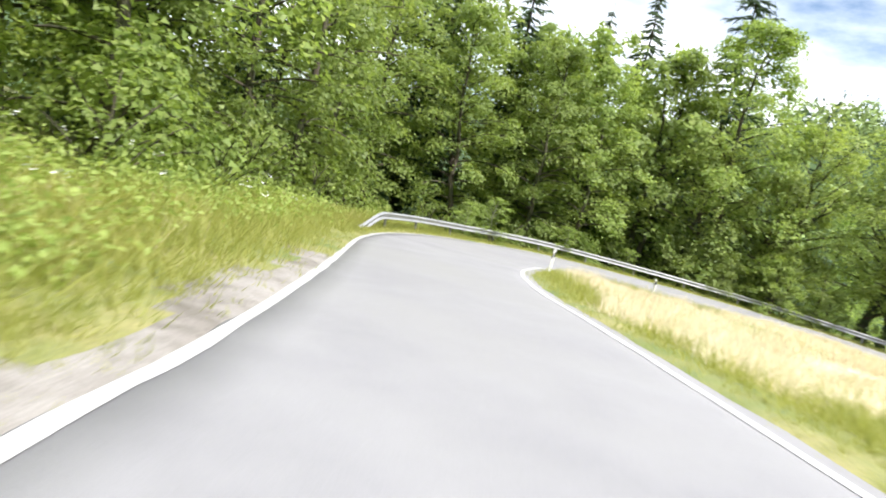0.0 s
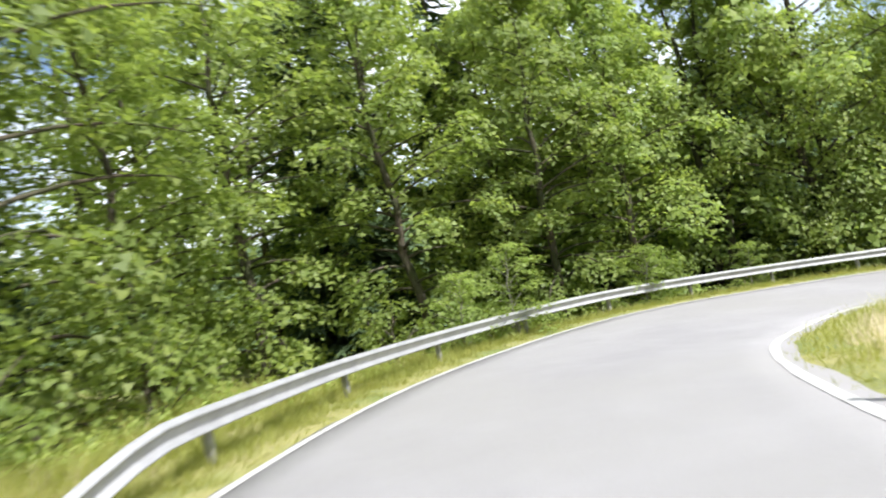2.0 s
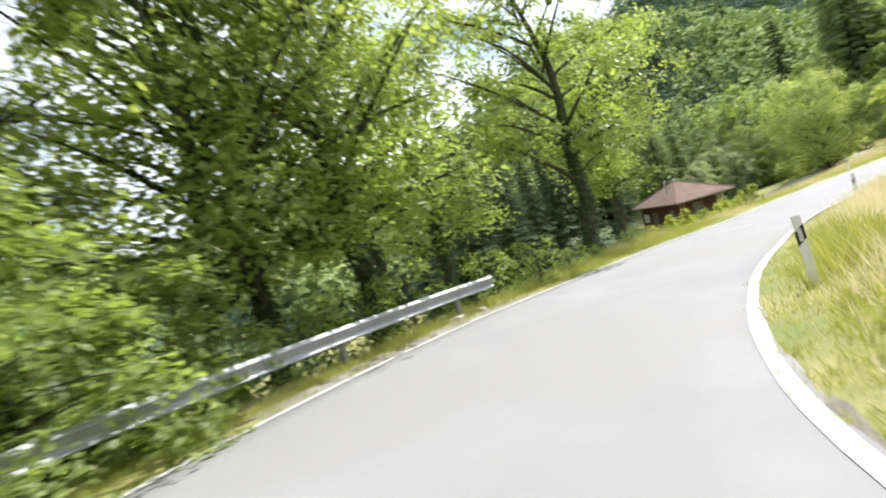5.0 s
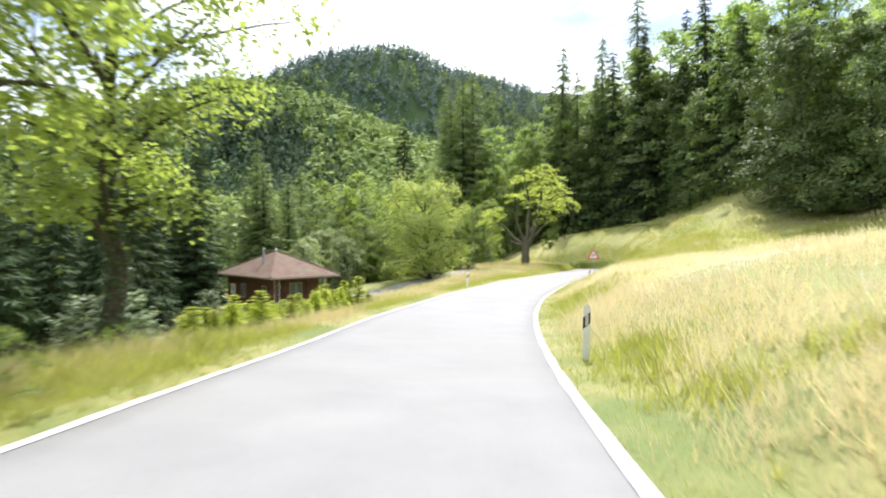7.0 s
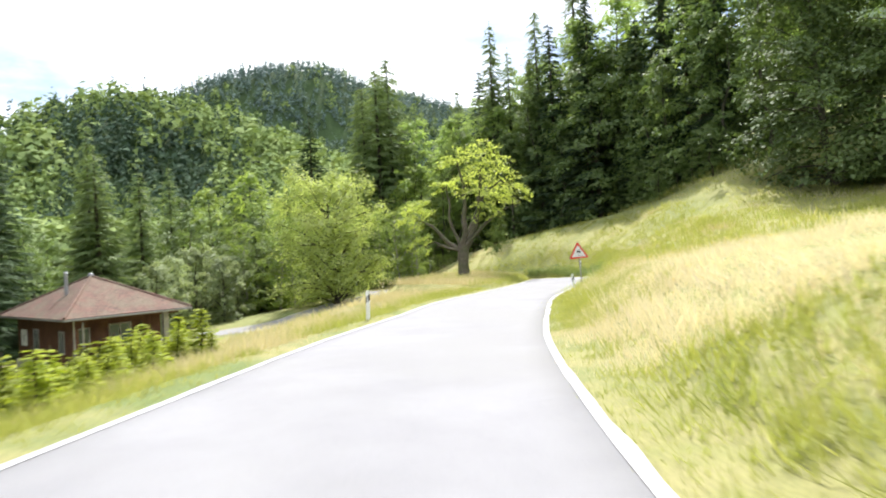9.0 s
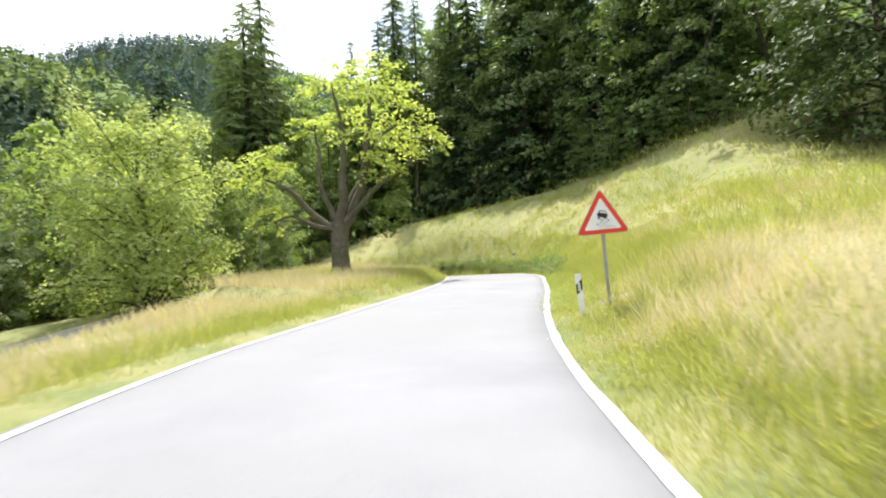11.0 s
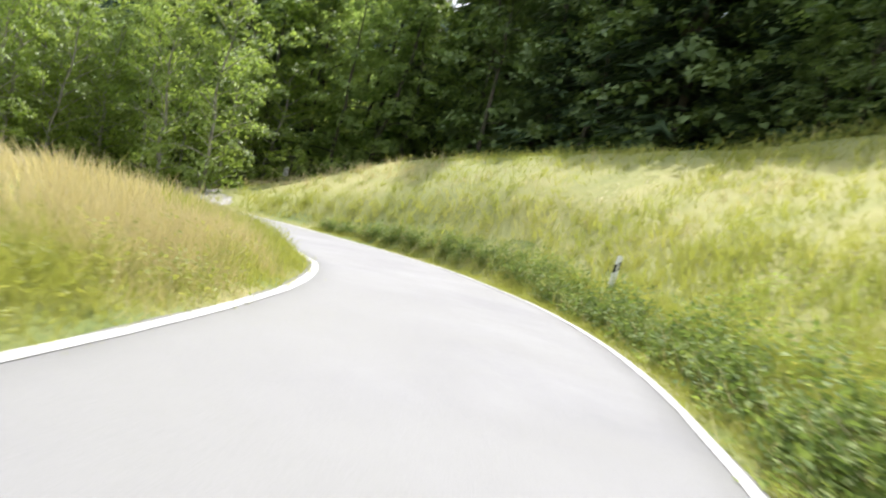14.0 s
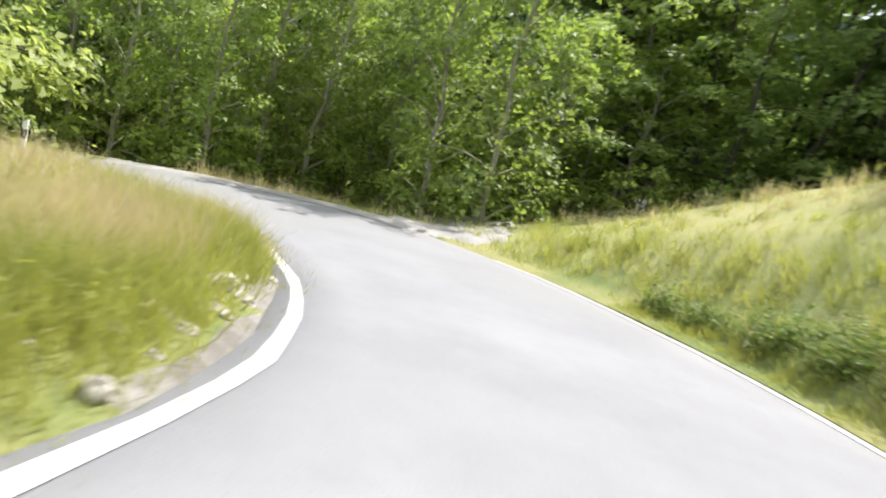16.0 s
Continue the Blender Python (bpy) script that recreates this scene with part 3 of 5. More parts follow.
def sprays(ends, radii, per, inner, leaf, r, squash=0.5):
    """Leaf cards round the lobes of a crown: each lobe has many flat leafy twigs that hang outwards."""
    cs, ns = [], []
    for e, lobe_r in zip(ends, radii):
        tw = max(4, per // 22)
        away = unit(np.asarray(e) - inner)
        d = unit(r.normal(size=(tw, 3)) + np.array([0, 0, 0.55]) + 0.45 * away)
        tc = e + d * lobe_r * r.uniform(0.72, 1.05, (tw, 1)) * np.array([1.2, 1.2, 0.8])
        out = unit(tc - inner)
        for c, o in zip(tc, out):
            nrm = unit(np.array([0, 0, 1.25]) + 0.55 * o + 0.25 * r.normal(size=3))
            q = per // tw
            pl = r.normal(size=(q, 3)) * lobe_r * 0.27
            pl -= (pl @ nrm)[:, None] * nrm * (1 - squash * 0.45)
            pl[:, 2] -= 0.25 * (pl[:, 0] ** 2 + pl[:, 1] ** 2) / (lobe_r + 0.01)
            cs.append(c + pl)
            ns.append(unit(nrm + 0.38 * r.normal(size=(q, 3))))
    cs, ns = np.vstack(cs), np.vstack(ns)
    keep = cs[:, 2] > 0.05
    cs, ns = cs[keep], ns[keep]
    return leaf_cards(cs, ns, leaf * r.uniform(0.6, 1.35, len(cs)), r, 0.7)


def leaf_layers(centres, outward, radii, per, leaf, r, thick=0.16, droop=0.42, plain=False):
    """Flat leafy layers: each a disc of leaves that tilts outwards and hangs at its rim."""
    n = len(centres)
    up = unit(np.array([0, 0, 1.0]) + 0.42 * outward + 0.16 * r.normal(size=(n, 3)))
    e1 = unit(outward - (outward * up).sum(1, keepdims=True) * up)
    e2 = np.cross(up, e1)
    rep = lambda a: np.repeat(a, per, 0)
    q, ang = np.sqrt(r.uniform(0, 1, n * per)), r.uniform(0, 6.283, n * per)
    q *= 1 + 0.22 * np.sin(ang * 3 + rep(r.uniform(0, 6.28, n)))
    rr = rep(radii)
    a, b = q * np.cos(ang) * rr * 1.2, q * np.sin(ang) * rr
    c = rep(centres) + rep(e1) * a[:, None] + rep(e2) * b[:, None] + rep(up) * (r.normal(size=n * per) * rr * thick)[:, None]
    c[:, 2] -= droop * q * q * rr
    nn = unit(rep(up) + 0.5 * q[:, None] * (rep(e1) * np.cos(ang)[:, None] + rep(e2) * np.sin(ang)[:, None]) + 0.36 * r.normal(size=(n * per, 3)))
    ok = c[:, 2] > 0.08
    v, f = leaf_cards(c[ok], nn[ok], leaf * r.uniform(0.6, 1.35, int(ok.sum())), r, 0.72)
    if plain:       # far trees: pointed leaves of one face
        v = v.reshape(-1, 4, 3)[:, [0, 1, 3]]
        v[:, 0] += 0.55 * (v[:, 0] - v[:, 1:].mean(1))
        v = v.reshape(-1, 3)
        f = np.arange(len(v)).reshape(-1, 3)
    return v, f


def broadleaf(name, seed, height, spread_r, clear, leaves, leaf, leaf_mat, bark, trunk_r, limbs=40, layers=6, layer_r=0.75, lean=0.0, low=0.55, rise=0.30, droop=0.45, stem=True, ivy=0.0, twist=1.0, dome=1.9, plain=False, inner=0.78, soar=0.6, thick=0.2):
    """A broad-leaved tree under an empty: a tapered trunk, limbs all the way up it that rise and then sink, and flat layers of leaves along them."""
    r = np.random.RandomState(seed)
    root = new(name)
    m = Mesher()
    k = 10
    zs = np.linspace(0, 1, k)
    sway = np.cumsum(r.normal(size=(k, 2)) * 0.13 * twist, 0) * height / 12
    sway -= sway[0]
    axis = np.c_[sway[:, 0] + lean * zs * height * 0.2, sway[:, 1], zs * height * 0.92 - 0.15]
    rad = trunk_r * (1 - zs) ** 0.8 * 0.92 + 0.02
    rad[0] *= 1.4
    m.tube(axis, rad, 9)
    per_tree = limbs * layers
    centres, outs, radii = [], [], []
    for j in range(limbs):
        g = (j + r.uniform(0.2, 0.8)) / limbs
        h = clear + (0.985 - clear) * g
        full = low + (1 - low) * min(1.0, g / 0.35) if g < 0.35 else (1 - ((g - 0.35) / 0.65) ** dome) ** 0.6
        ln = spread_r * full * r.uniform(0.62, 1.14) + 0.2
        ang = j * 2.39996 + r.uniform(-0.5, 0.5)
        el = min(0.95, rise * r.uniform(0.6, 1.4) + soar * g * g)
        d = np.array([math.cos(ang), math.sin(ang), 0.0])
        side = np.array([-d[1], d[0], 0.0])
        s = np.array([np.interp(h * height, axis[:, 2], axis[:, c]) for c in range(3)])
        s[2] = max(0.1, h * height - 0.35 * ln * math.tan(el) - 0.1)
        s[2] = min(s[2], axis[-1, 2])
        bow = r.normal() * 0.16
        u = np.linspace(0, 1, 6)[:, None]
        line = lambda w: s + d * ln * w + side * ln * bow * w * w + np.array([0, 0, 1.0]) * (ln * math.tan(el) * w - droop * ln * w ** 2.2 * (1 - 0.75 * g))
        r0 = max(0.018, trunk_r * 0.34 * (1 - g) ** 0.6 * min(1.0, ln / spread_r + 0.3))
        if stem or j % 3 == 0:
            m.tube(line(u), r0 * (1 - u[:, 0]) ** 0.75 + 0.008, 5)
        w = np.clip(1.02 - inner * r.uniform(0, 1, layers) ** 1.25, 0.16, 1.02)[:, None]
        w[0] = 1.0
        off = r.uniform(-1, 1, (layers, 1)) * (0.14 + 0.30 * w * (1.15 - w)) * ln
        off[0] = 0
        c = line(w) + side * off + np.array([0, 0, 1.0]) * r.normal(size=(layers, 1)) * 0.10 * layer_r
        if trunk_r > 0.25:
            for q in range(1, layers, 2):
                b = line(max(0.1, float(w[q, 0]) - 0.2))
                m.tube(np.linspace(b, c[q], 3), [r0 * 0.35 + 0.006, r0 * 0.22 + 0.005, 0.005], 4)
        centres.append(c), outs.append(unit(d + side * off / (ln + 0.1))), radii.append(layer_r * r.uniform(0.65, 1.3, layers) * (0.75 + 0.25 * (1 - g)))
    part_mesh("trunk", m.mesh(name + "_trunk", bark), root)
    v, f = leaf_layers(np.vstack(centres), np.vstack(outs), np.concatenate(radii), max(3, leaves // per_tree), leaf, r, thick, plain=plain or not stem)
    part_mesh("crown", mesh_from(name + "_crown", v, f, leaf_mat), root)
    if ivy:
        n = 1500
        h = r.uniform(0, 1, n) ** 1.3 * ivy
        a = r.uniform(0, 6.283, n)
        at = np.stack([np.interp(h * height, axis[:, 2], axis[:, c]) for c in range(2)], 1)
        w = (np.interp(h * height, axis[:, 2], rad) + r.uniform(0.02, 0.22, n) * (1 - 0.6 * h / ivy))[:, None]
        o = np.c_[np.cos(a), np.sin(a)]
        v, f = leaf_cards(np.c_[at + o * w, h * height + 0.1], unit(np.c_[o, 0.35 + 0 * a] + 0.4 * r.normal(size=(n, 3))), 0.13 * r.uniform(0.7, 1.3, n), r, 0.85)
        part_mesh("ivy", mesh_from(name + "_ivy", v, f, L_IVY), root, "dark ivy round the trunk")
    return root


def conifer(name, seed, height, base_r, clear, whorls, per_whorl, mat, bark, droop=0.45, twigs=12, card=0.75, top_sharp=0.75, lift=0.15, hang=0.45, broad=0.26):
    """A spruce or larch under an empty: a straight trunk and whorls of boughs that sink and rise again at the tip, each fringed with hanging pointed twigs."""
    r = np.random.RandomState(seed)
    root = new(name)
    m = Mesher()
    zs = np.linspace(0, 1, 7)
    m.tube(np.c_[r.normal(size=7) * 0.03, r.normal(size=7) * 0.03, zs * height], height * 0.013 * (1 - zs) + 0.015, 7)
    vs = []
    for w in range(whorls):
        g = max(0.0, (w + r.uniform(-0.3, 0.3)) / whorls)
        h = height * (clear + (0.985 - clear) * g)
        reach = base_r * (1 - g) ** top_sharp * r.uniform(0.75, 1.15) + 0.10
        k = max(4, int(per_whorl * (1 - 0.4 * g)))
        for b in range(k):
            a = 2 * math.pi * (b + r.uniform(-0.4, 0.4)) / k + w * 1.3
            ln = reach * r.uniform(0.5, 1.12)
            d = np.array([math.cos(a), math.sin(a), 0.0])
            side = np.array([-d[1], d[0], 0])
            u = np.linspace(0.12, 1, max(4, int(twigs * (0.3 + 0.7 * ln / (base_r + 0.1)))))
            pts = np.array([0, 0, h + r.uniform(-0.25, 0.25) * height / whorls]) + d * (ln * u)[:, None]
            pts[:, 2] += ln * (lift * u - droop * u ** 1.3 + droop * 0.35 * u ** 4)
            if ln > 1.0 and b % 3 == 0:
                m.tube(np.vstack([[0, 0, h], pts[len(pts) // 2], pts[-1]]), [0.045, 0.028, 0.008], 3)
            for s in (-1.0, 1.0):
                size = card * (0.45 + 0.75 * np.sin(np.pi * np.clip(u, 0.12, 0.92))) * (0.5 + 0.6 * (1 - g)) * r.uniform(0.65, 1.3, len(u))
                way = unit(d * 0.9 + side * s * r.uniform(0.25, 1.2, (len(u), 1)) + np.array([0, 0, -1.0]) * r.uniform(0.1, 2 * hang, (len(u), 1)))
                wide = unit(np.cross(way, unit(np.array([0, 0, 1.0]) + 0.5 * d + 0.5 * r.normal(size=(len(u), 3))))) * (size * broad)[:, None]
                root_p = pts - way * 0.12 * size[:, None]
                vs.append(np.stack([root_p - wide * 0.5, root_p + wide * 0.5, pts + way * size[:, None]], 1).reshape(-1, 3))
    part_mesh("trunk", m.mesh(name + "_trunk", bark), root)
    v = np.vstack(vs)
    part_mesh("crown", mesh_from(name + "_crown", v, np.arange(len(v)).reshape(-1, 3), mat), root)
    return root


PLANT_R = np.random.RandomState(77)


def plant(template, x, y, scale=1.0, sink=0.12, turn=None, wide=1.0, label="", category="tree", group=""):
    """A copy of a tree template, rooted in the ground at x, y."""
    a = PLANT_R.uniform(0, 360) if turn is None else turn
    ob = copy_thing(template, pose(x, y, ground_z(x, y) - sink, 0, 0, a) @ Matrix.Diagonal((scale * wide, scale * wide, scale, 1)))
    return tagged(ob, label, category, group)


def retire(*templates):
    """Templates are moulds only: take them out once all copies stand (meshes live on in the copies)."""
    for t in templates:
        for o in (*t.children_recursive, t):
            bpy.data.objects.remove(o)

# ------------------------------------------------------------------ trees
EDGE = [broadleaf("beech_tree", 20 + k, 15.5, 4.1, 0.02, 13500, 0.255, L_BEECH, M_BARK, 0.20, 44, 6, 0.98, plain=True, inner=0.6, thick=0.26) for k in range(3)]
HAIR = [broadleaf("beech_tree", 30 + k, 20.0, 4.4, 0.02, 17500, 0.285, L_BEECH, M_BARK, 0.26, 52, 7, 1.02, plain=True, inner=0.6) for k in range(3)]
MAPLE = [broadleaf("maple_tree", 40 + k, 15.5, 4.8, 0.30, 12500, 0.225, L_ROW, M_BARK, 0.36, 28, 8, 0.95, low=0.6, rise=0.6, droop=0.3, ivy=0.45, twist=1.5, dome=2.6, soar=0.4, thick=0.34) for k in range(3)]
LIME = [broadleaf("maple_tree", 50 + k, 6.5, 2.6, 0.02, 7000, 0.19, L_ROW, M_BARK, 0.10, 30, 6, 0.74, low=0.8, inner=0.6) for k in range(2)]
WOOD = [broadleaf("wood_tree", 60 + k, 18.0, 4.2, 0.05, 4200, 0.46, L_BEECH, M_BARK, 0.24, 34, 6, 0.98, stem=False) for k in range(3)]
SHADE = [broadleaf("wood_tree", 70 + k, 22.0, 4.2, 0.05, 4800, 0.44, L_DARK, M_BARK, 0.22, 38, 6, 1.0, stem=False) for k in range(2)]
YOUNG = [broadleaf("ash_tree", 80 + k, 9.5, 2.0, 0.06, 3900, 0.215, L_BEECH, M_PALEBARK, 0.085, 28, 5, 0.60, low=0.7, rise=0.6, plain=True) for k in range(3)]
SILVER = [broadleaf("willow_tree", 90 + k, 9.0, 3.2, 0.0, 5400, 0.30, L_SILVER, M_BARK, 0.16, 34, 6, 0.66, rise=0.7) for k in range(2)]
SHRUB = [broadleaf("shrub", 100 + k, 2.2, 1.35, 0.02, 950, 0.16, L_BEECH, M_BARK, 0.035, 14, 4, 0.40, low=0.9, rise=0.7) for k in range(3)]
SPRUCE = [conifer("spruce_tree", 110 + k, 22.0, 3.7, 0.03, 40, 8, L_SPRUCE, M_BARK, 0.42, 14, 0.95, 0.72, broad=0.30) for k in range(3)]
BROAD = conifer("spruce_tree", 117, 22.0, 5.2, 0.10, 30, 8, L_SPRUCE, M_BARK, 0.34, 20, 1.15, 0.6)
LARCH = [conifer("larch_tree", 120 + k, 22.0, 2.6, 0.12, 40, 8, L_LARCH, M_BARK, 0.28, 12, 1.0, 0.55, 0.05, hang=0.7, broad=0.20) for k in range(2)]
TINY = [conifer("young_spruce", 130 + k, 2.1, 0.85, 0.02, 15, 9, L_YOUNG, M_BARK, 0.12, 8, 0.30, 1.0, 0.24, hang=0.05, broad=0.42) for k in range(3)]
VALE = [broadleaf("wood_tree", 66 + k, 18.0, 4.2, 0.03, 4200, 0.48, L_VALE, M_BARK, 0.24, 34, 6, 0.98, stem=False) for k in range(2)]

T_BEECH = "broad-leaved tree with dense bright green foliage down to the ground"
T_WOOD = "tall broad-leaved woodland tree with dense green foliage"
T_SHADE = "dark green broad-leaved woodland tree standing in the shade"
T_SPRUCE = "tall dark green spruce with drooping boughs"
T_LARCH = "slender tall larch with light feathery green boughs"
T_SHRUB = "low leafy green shrub at the edge of the wood"


def pick(kind):
    return kind[PLANT_R.randint(len(kind))]


def grow(kind, label, group, spots, lo=0.85, hi=1.2, category="tree", wide=1.0):
    for x, y in spots:
        plant(pick(kind), x, y, PLANT_R.uniform(lo, hi), label=label, group=group, category=category, wide=wide)


def scatter(x0, y0, x1, y1, gap, clear_road=4.5, jitter=0.35, keep=lambda x, y: True):
    pts = [(x + PLANT_R.uniform(-jitter, jitter) * gap, y + PLANT_R.uniform(-jitter, jitter) * gap)
           for x in np.arange(x0, x1, gap) for y in np.arange(y0, y1, gap)]
    pts = [p for p in pts if keep(*p)]
    if not pts:
        return []
    o, _, _ = near_road(np.array(pts))
    return [p for p, d in zip(pts, o) if d > clear_road]


# the bank left of the upper road
grow(EDGE, T_BEECH, "bank trees", [(-8.4, 4.5), (-9.2, 9.5), (-8.2, 15.0), (-9.5, 20.5), (-8.2, 26.0), (-7.4, 31.5), (-6.0, 36.6), (-12.5, 17.5), (-12, 24)], 0.85, 1.1)
grow(WOOD, T_WOOD, "bank wood", scatter(-19, 2, -12, 44, 7.4), 1.0, 1.3)
grow(SPRUCE, T_SPRUCE, "bank spruces", [(-14, 27), (-12, 36), (-17, 14), (-15, 44)], 0.8, 1.0)
grow(SHRUB, T_SHRUB, "bank shrubs", [(-6.3, 12), (-6.0, 17.5), (-6.6, 22.5), (-5.2, 27.5), (-4.3, 31.5), (-6.8, 6.5)], 0.7, 1.1, "shrub")
# outside the hairpin, behind the guard rail
grow(HAIR, T_BEECH, "hairpin trees", [(-4.5, 42.0), (1.6, 43.2), (7.2, 44.4), (11.6, 46.6), (17.0, 49.0), (-9, 45), (6.0, 50.5)], 0.85, 1.05)
grow(HAIR, T_BEECH, "hairpin trees", [(22.0, 49.0)], 1.15, 1.25)
grow(MAPLE, "spreading maple with layered light green leaves", "hairpin maples", [(20.5, 47.8), (26.5, 47.2)], 0.85, 0.95)
grow(SHRUB, T_SHRUB, "hairpin shrubs", [(0.2, 38.6), (4.6, 41.6), (6.8, 42.6), (14.3, 46.0), (10.8, 45.0), (19.5, 46.0), (8.6, 43.4), (12.6, 45.4), (16.4, 46.6), (2.5, 40.4), (22.3, 46.0), (25.5, 44.9), (28.6, 42.6), (31.6, 41.0), (34.6, 39.0), (37.8, 37.2), (30, 44.3), (35.5, 41.5), (41, 35.8)], 0.75, 1.15, "shrub")
grow(WOOD, T_WOOD, "hairpin wood", scatter(-12, 50, 23, 68, 6.0), 1.0, 1.3)
grow(SPRUCE, T_SPRUCE, "hairpin spruces", [(5, 55), (-3, 52), (12.5, 58)], 1.15, 1.3)
def plant_to(kind, x, y, tip, size, **tags):
    """Plants a conifer so that its tip stands at the height tip."""
    plant(kind, x, y, (tip - ground_z(x, y)) / size, **tags)


plant_to(SPRUCE[0], 18.4, 64.9, 22.5, 22.0, label=T_SPRUCE, group="hairpin spruces")
plant_to(BROAD, 26.5, 61.7, 24.0, 22.0, label="broad old spruce with long drooping boughs above the wood", group="hairpin spruces")
grow(SPRUCE, T_SPRUCE, "hairpin spruces", [(20.5, 54), (-1.0, 50.5)], 0.95, 1.1)
grow(YOUNG, "leafy sapling with bright green leaves behind the guard rail", "rail saplings", [(4.0, 37.4), (2.2, 36.9), (9.4, 41.0), (14.6, 43.0)], 0.24, 0.34, "sapling", 1.7)
grow(SHADE, T_SHADE, "slope trees", [(31.5, 53), (36, 53.5), (41.5, 57), (34, 58.5), (46.5, 61)], 0.62, 0.75)
# the row of maples past the rail
for x, y, s, k in ((32.9, 43.3, 1.0, 0), (33.6, 42.7, 0.92, 1), (36.6, 40.3, 1.0, 2), (45.9, 32.5, 0.95, 1), (28.5, 47.5, 1.12, 2), (53.5, 29.5, 0.85, 0), (40.8, 40.6, 0.95, 0), (47.0, 39.0, 0.9, 2)):
    plant(MAPLE[k], x, y, s, label="spreading old maple with an ivy-clad trunk and light green leaves", group="maple row")
grow(LIME, "leafy young maple below the guard rail", "slope maples", [(26.9, 43.6), (23.6, 45.4), (20.0, 46.8)], 0.85, 1.05)
grow(LIME, "leafy young maple below the guard rail", "slope maples", [(25.4, 42.8), (29.4, 42.3), (22.0, 43.9)], 0.62, 0.74)
grow(SHRUB, "round grey-green bush on the road's rim", "rim bushes", [(36.9, 35.4), (39.5, 34.2), (42.5, 33.0), (44.0, 31.0), (49.5, 29.5)], 0.35, 0.5, "shrub")
grow(WOOD, T_WOOD, "slope wood", scatter(40, 66, 80, 84, 9), 0.55, 0.75)
# behind the house
grow(SPRUCE, T_SPRUCE, "house spruces", [(81, 37), (83, 31), (78, 34), (86.5, 28), (90, 26), (74, 38), (95, 24), (87, 33), (92, 30.5), (97, 27.5), (89, 39), (101, 30), (95, 35), (76, 43), (105, 27), (99, 24), (112, 26), (116, 31), (109, 33), (120, 24), (104, 36), (98, 39), (124, 34), (114, 38), (92, 42), (127, 15)], 0.75, 0.95)
grow(SPRUCE, T_SPRUCE, "house spruces", [(107, 22), (108, 17.8), (112, 20), (114.5, 16.2), (117, 21), (111, 24), (120, 17), (122, 22), (104.8, 24.2)], 0.8, 0.98, wide=1.2)
for x, y, tip, w in ((115.5, 8.3, 5.8, 1.75), (120.5, 3.5, 5.0, 1.4), (139.2, -40.7, 29.7, 1.35), (136.5, -36.6, 26.5, 1.5), (142.5, -37.5, 25, 1.4), (150, -44, 24, 1.5)):
    plant_to(pick(LARCH), x, y, tip, 22.0, label="broad larch with soft light green boughs", group="broad larches", wide=w)
plant_to(SPRUCE[1], 160.0, -36.0, 22.5, 22.0, label=T_SPRUCE, group="lone spruces", wide=1.35)
grow(SILVER, "silvery green willow bush at the meadow's rim", "willows", [(119, 1), (124, -3), (121, -6.5), (127, 2), (130, -8), (117, -3.5), (126, -12), (113.5, 4)], 0.75, 1.05)
grow(VALE, T_SHADE, "valley wood", scatter(128, -14, 172, 34, 8.8), 0.62, 0.95)
grow(LARCH, T_LARCH, "valley larches", [(126, 8), (118, 8.5), (134, -3), (138, -14), (132, -18), (146, -20)], 0.75, 1.0)
# the two meadow trees
ROUND = broadleaf("maple_tree", 300, 12.8, 6.1, 0.03, 24000, 0.27, L_ROUND, M_BARK, 0.34, 56, 12, 1.05, low=0.9, rise=0.75, droop=0.62, dome=3.4, soar=0.1, inner=0.66, thick=0.55)
plant(ROUND, 109.0, -12.6, 1.0, turn=0, label="large round maple with dense light green crown in the meadow")
# wood at the end of the walk
grow(YOUNG, "slender young ash with a pale stem and green leaves", "end wood", scatter(118, -30, 133, -6, 3.5, 4.0), 0.85, 1.2)
grow(YOUNG, "leafy young maple bright in the sun", "end maples", [(126.2, -34.2), (124.5, -32.0), (128, -36.5)], 0.95, 1.15, wide=1.35)
grow(SHRUB, T_SHRUB, "end shrubs", scatter(122, -40, 131, -8, 3.2, 2.5), 0.7, 1.2, "shrub")
grow(WOOD, T_WOOD, "end wood behind", scatter(132, -44, 152, -4, 8.0), 0.85, 1.1)
# forest above the right-hand meadow
grow(SHADE, T_SHADE, "upper wood", scatter(80, -63, 146, -47, 7.6, keep=lambda x, y: y < -50.5 or x < 94 or x > 127), 1.05, 1.4)
grow(SHADE, T_SHADE, "upper wood", scatter(128, -47, 146, -40, 5.4), 0.8, 1.05)
grow(SPRUCE, T_SPRUCE, "upper spruces", scatter(84, -66, 146, -54, 11.0), 1.25, 1.55)
grow(LARCH, T_LARCH, "upper larches", [(140, -36), (121, -57), (110, -56), (134, -52)], 1.35, 1.5)
for x, y, tip in ((171, -59.5, 38.5), (174.5, -56, 35), (127.7, -54.6, 34.4), (124.5, -55.5, 29), (114.5, -61, 42), (118.5, -56, 34)):
    plant_to(pick(LARCH), x, y, tip, 22.0, label=T_LARCH, group="tall larches")
grow(SPRUCE, T_SPRUCE, "upper edge spruces", [(112.5, -54.5), (103, -54), (109, -57), (92.5, -50.5), (87, -50)], 1.05, 1.35)
grow(VALE, T_SHADE, "upper edge trees", [(106.5, -53), (99.5, -51.5), (116, -53), (96, -50.5), (120, -50), (111, -51.5), (103.5, -51)], 0.9, 1.35)
grow(VALE, T_SHADE, "near wood edge", [(80.5, -41), (84.8, -42.8), (89.2, -44.8), (93.2, -47.8), (77.5, -43.5)], 0.8, 1.1)
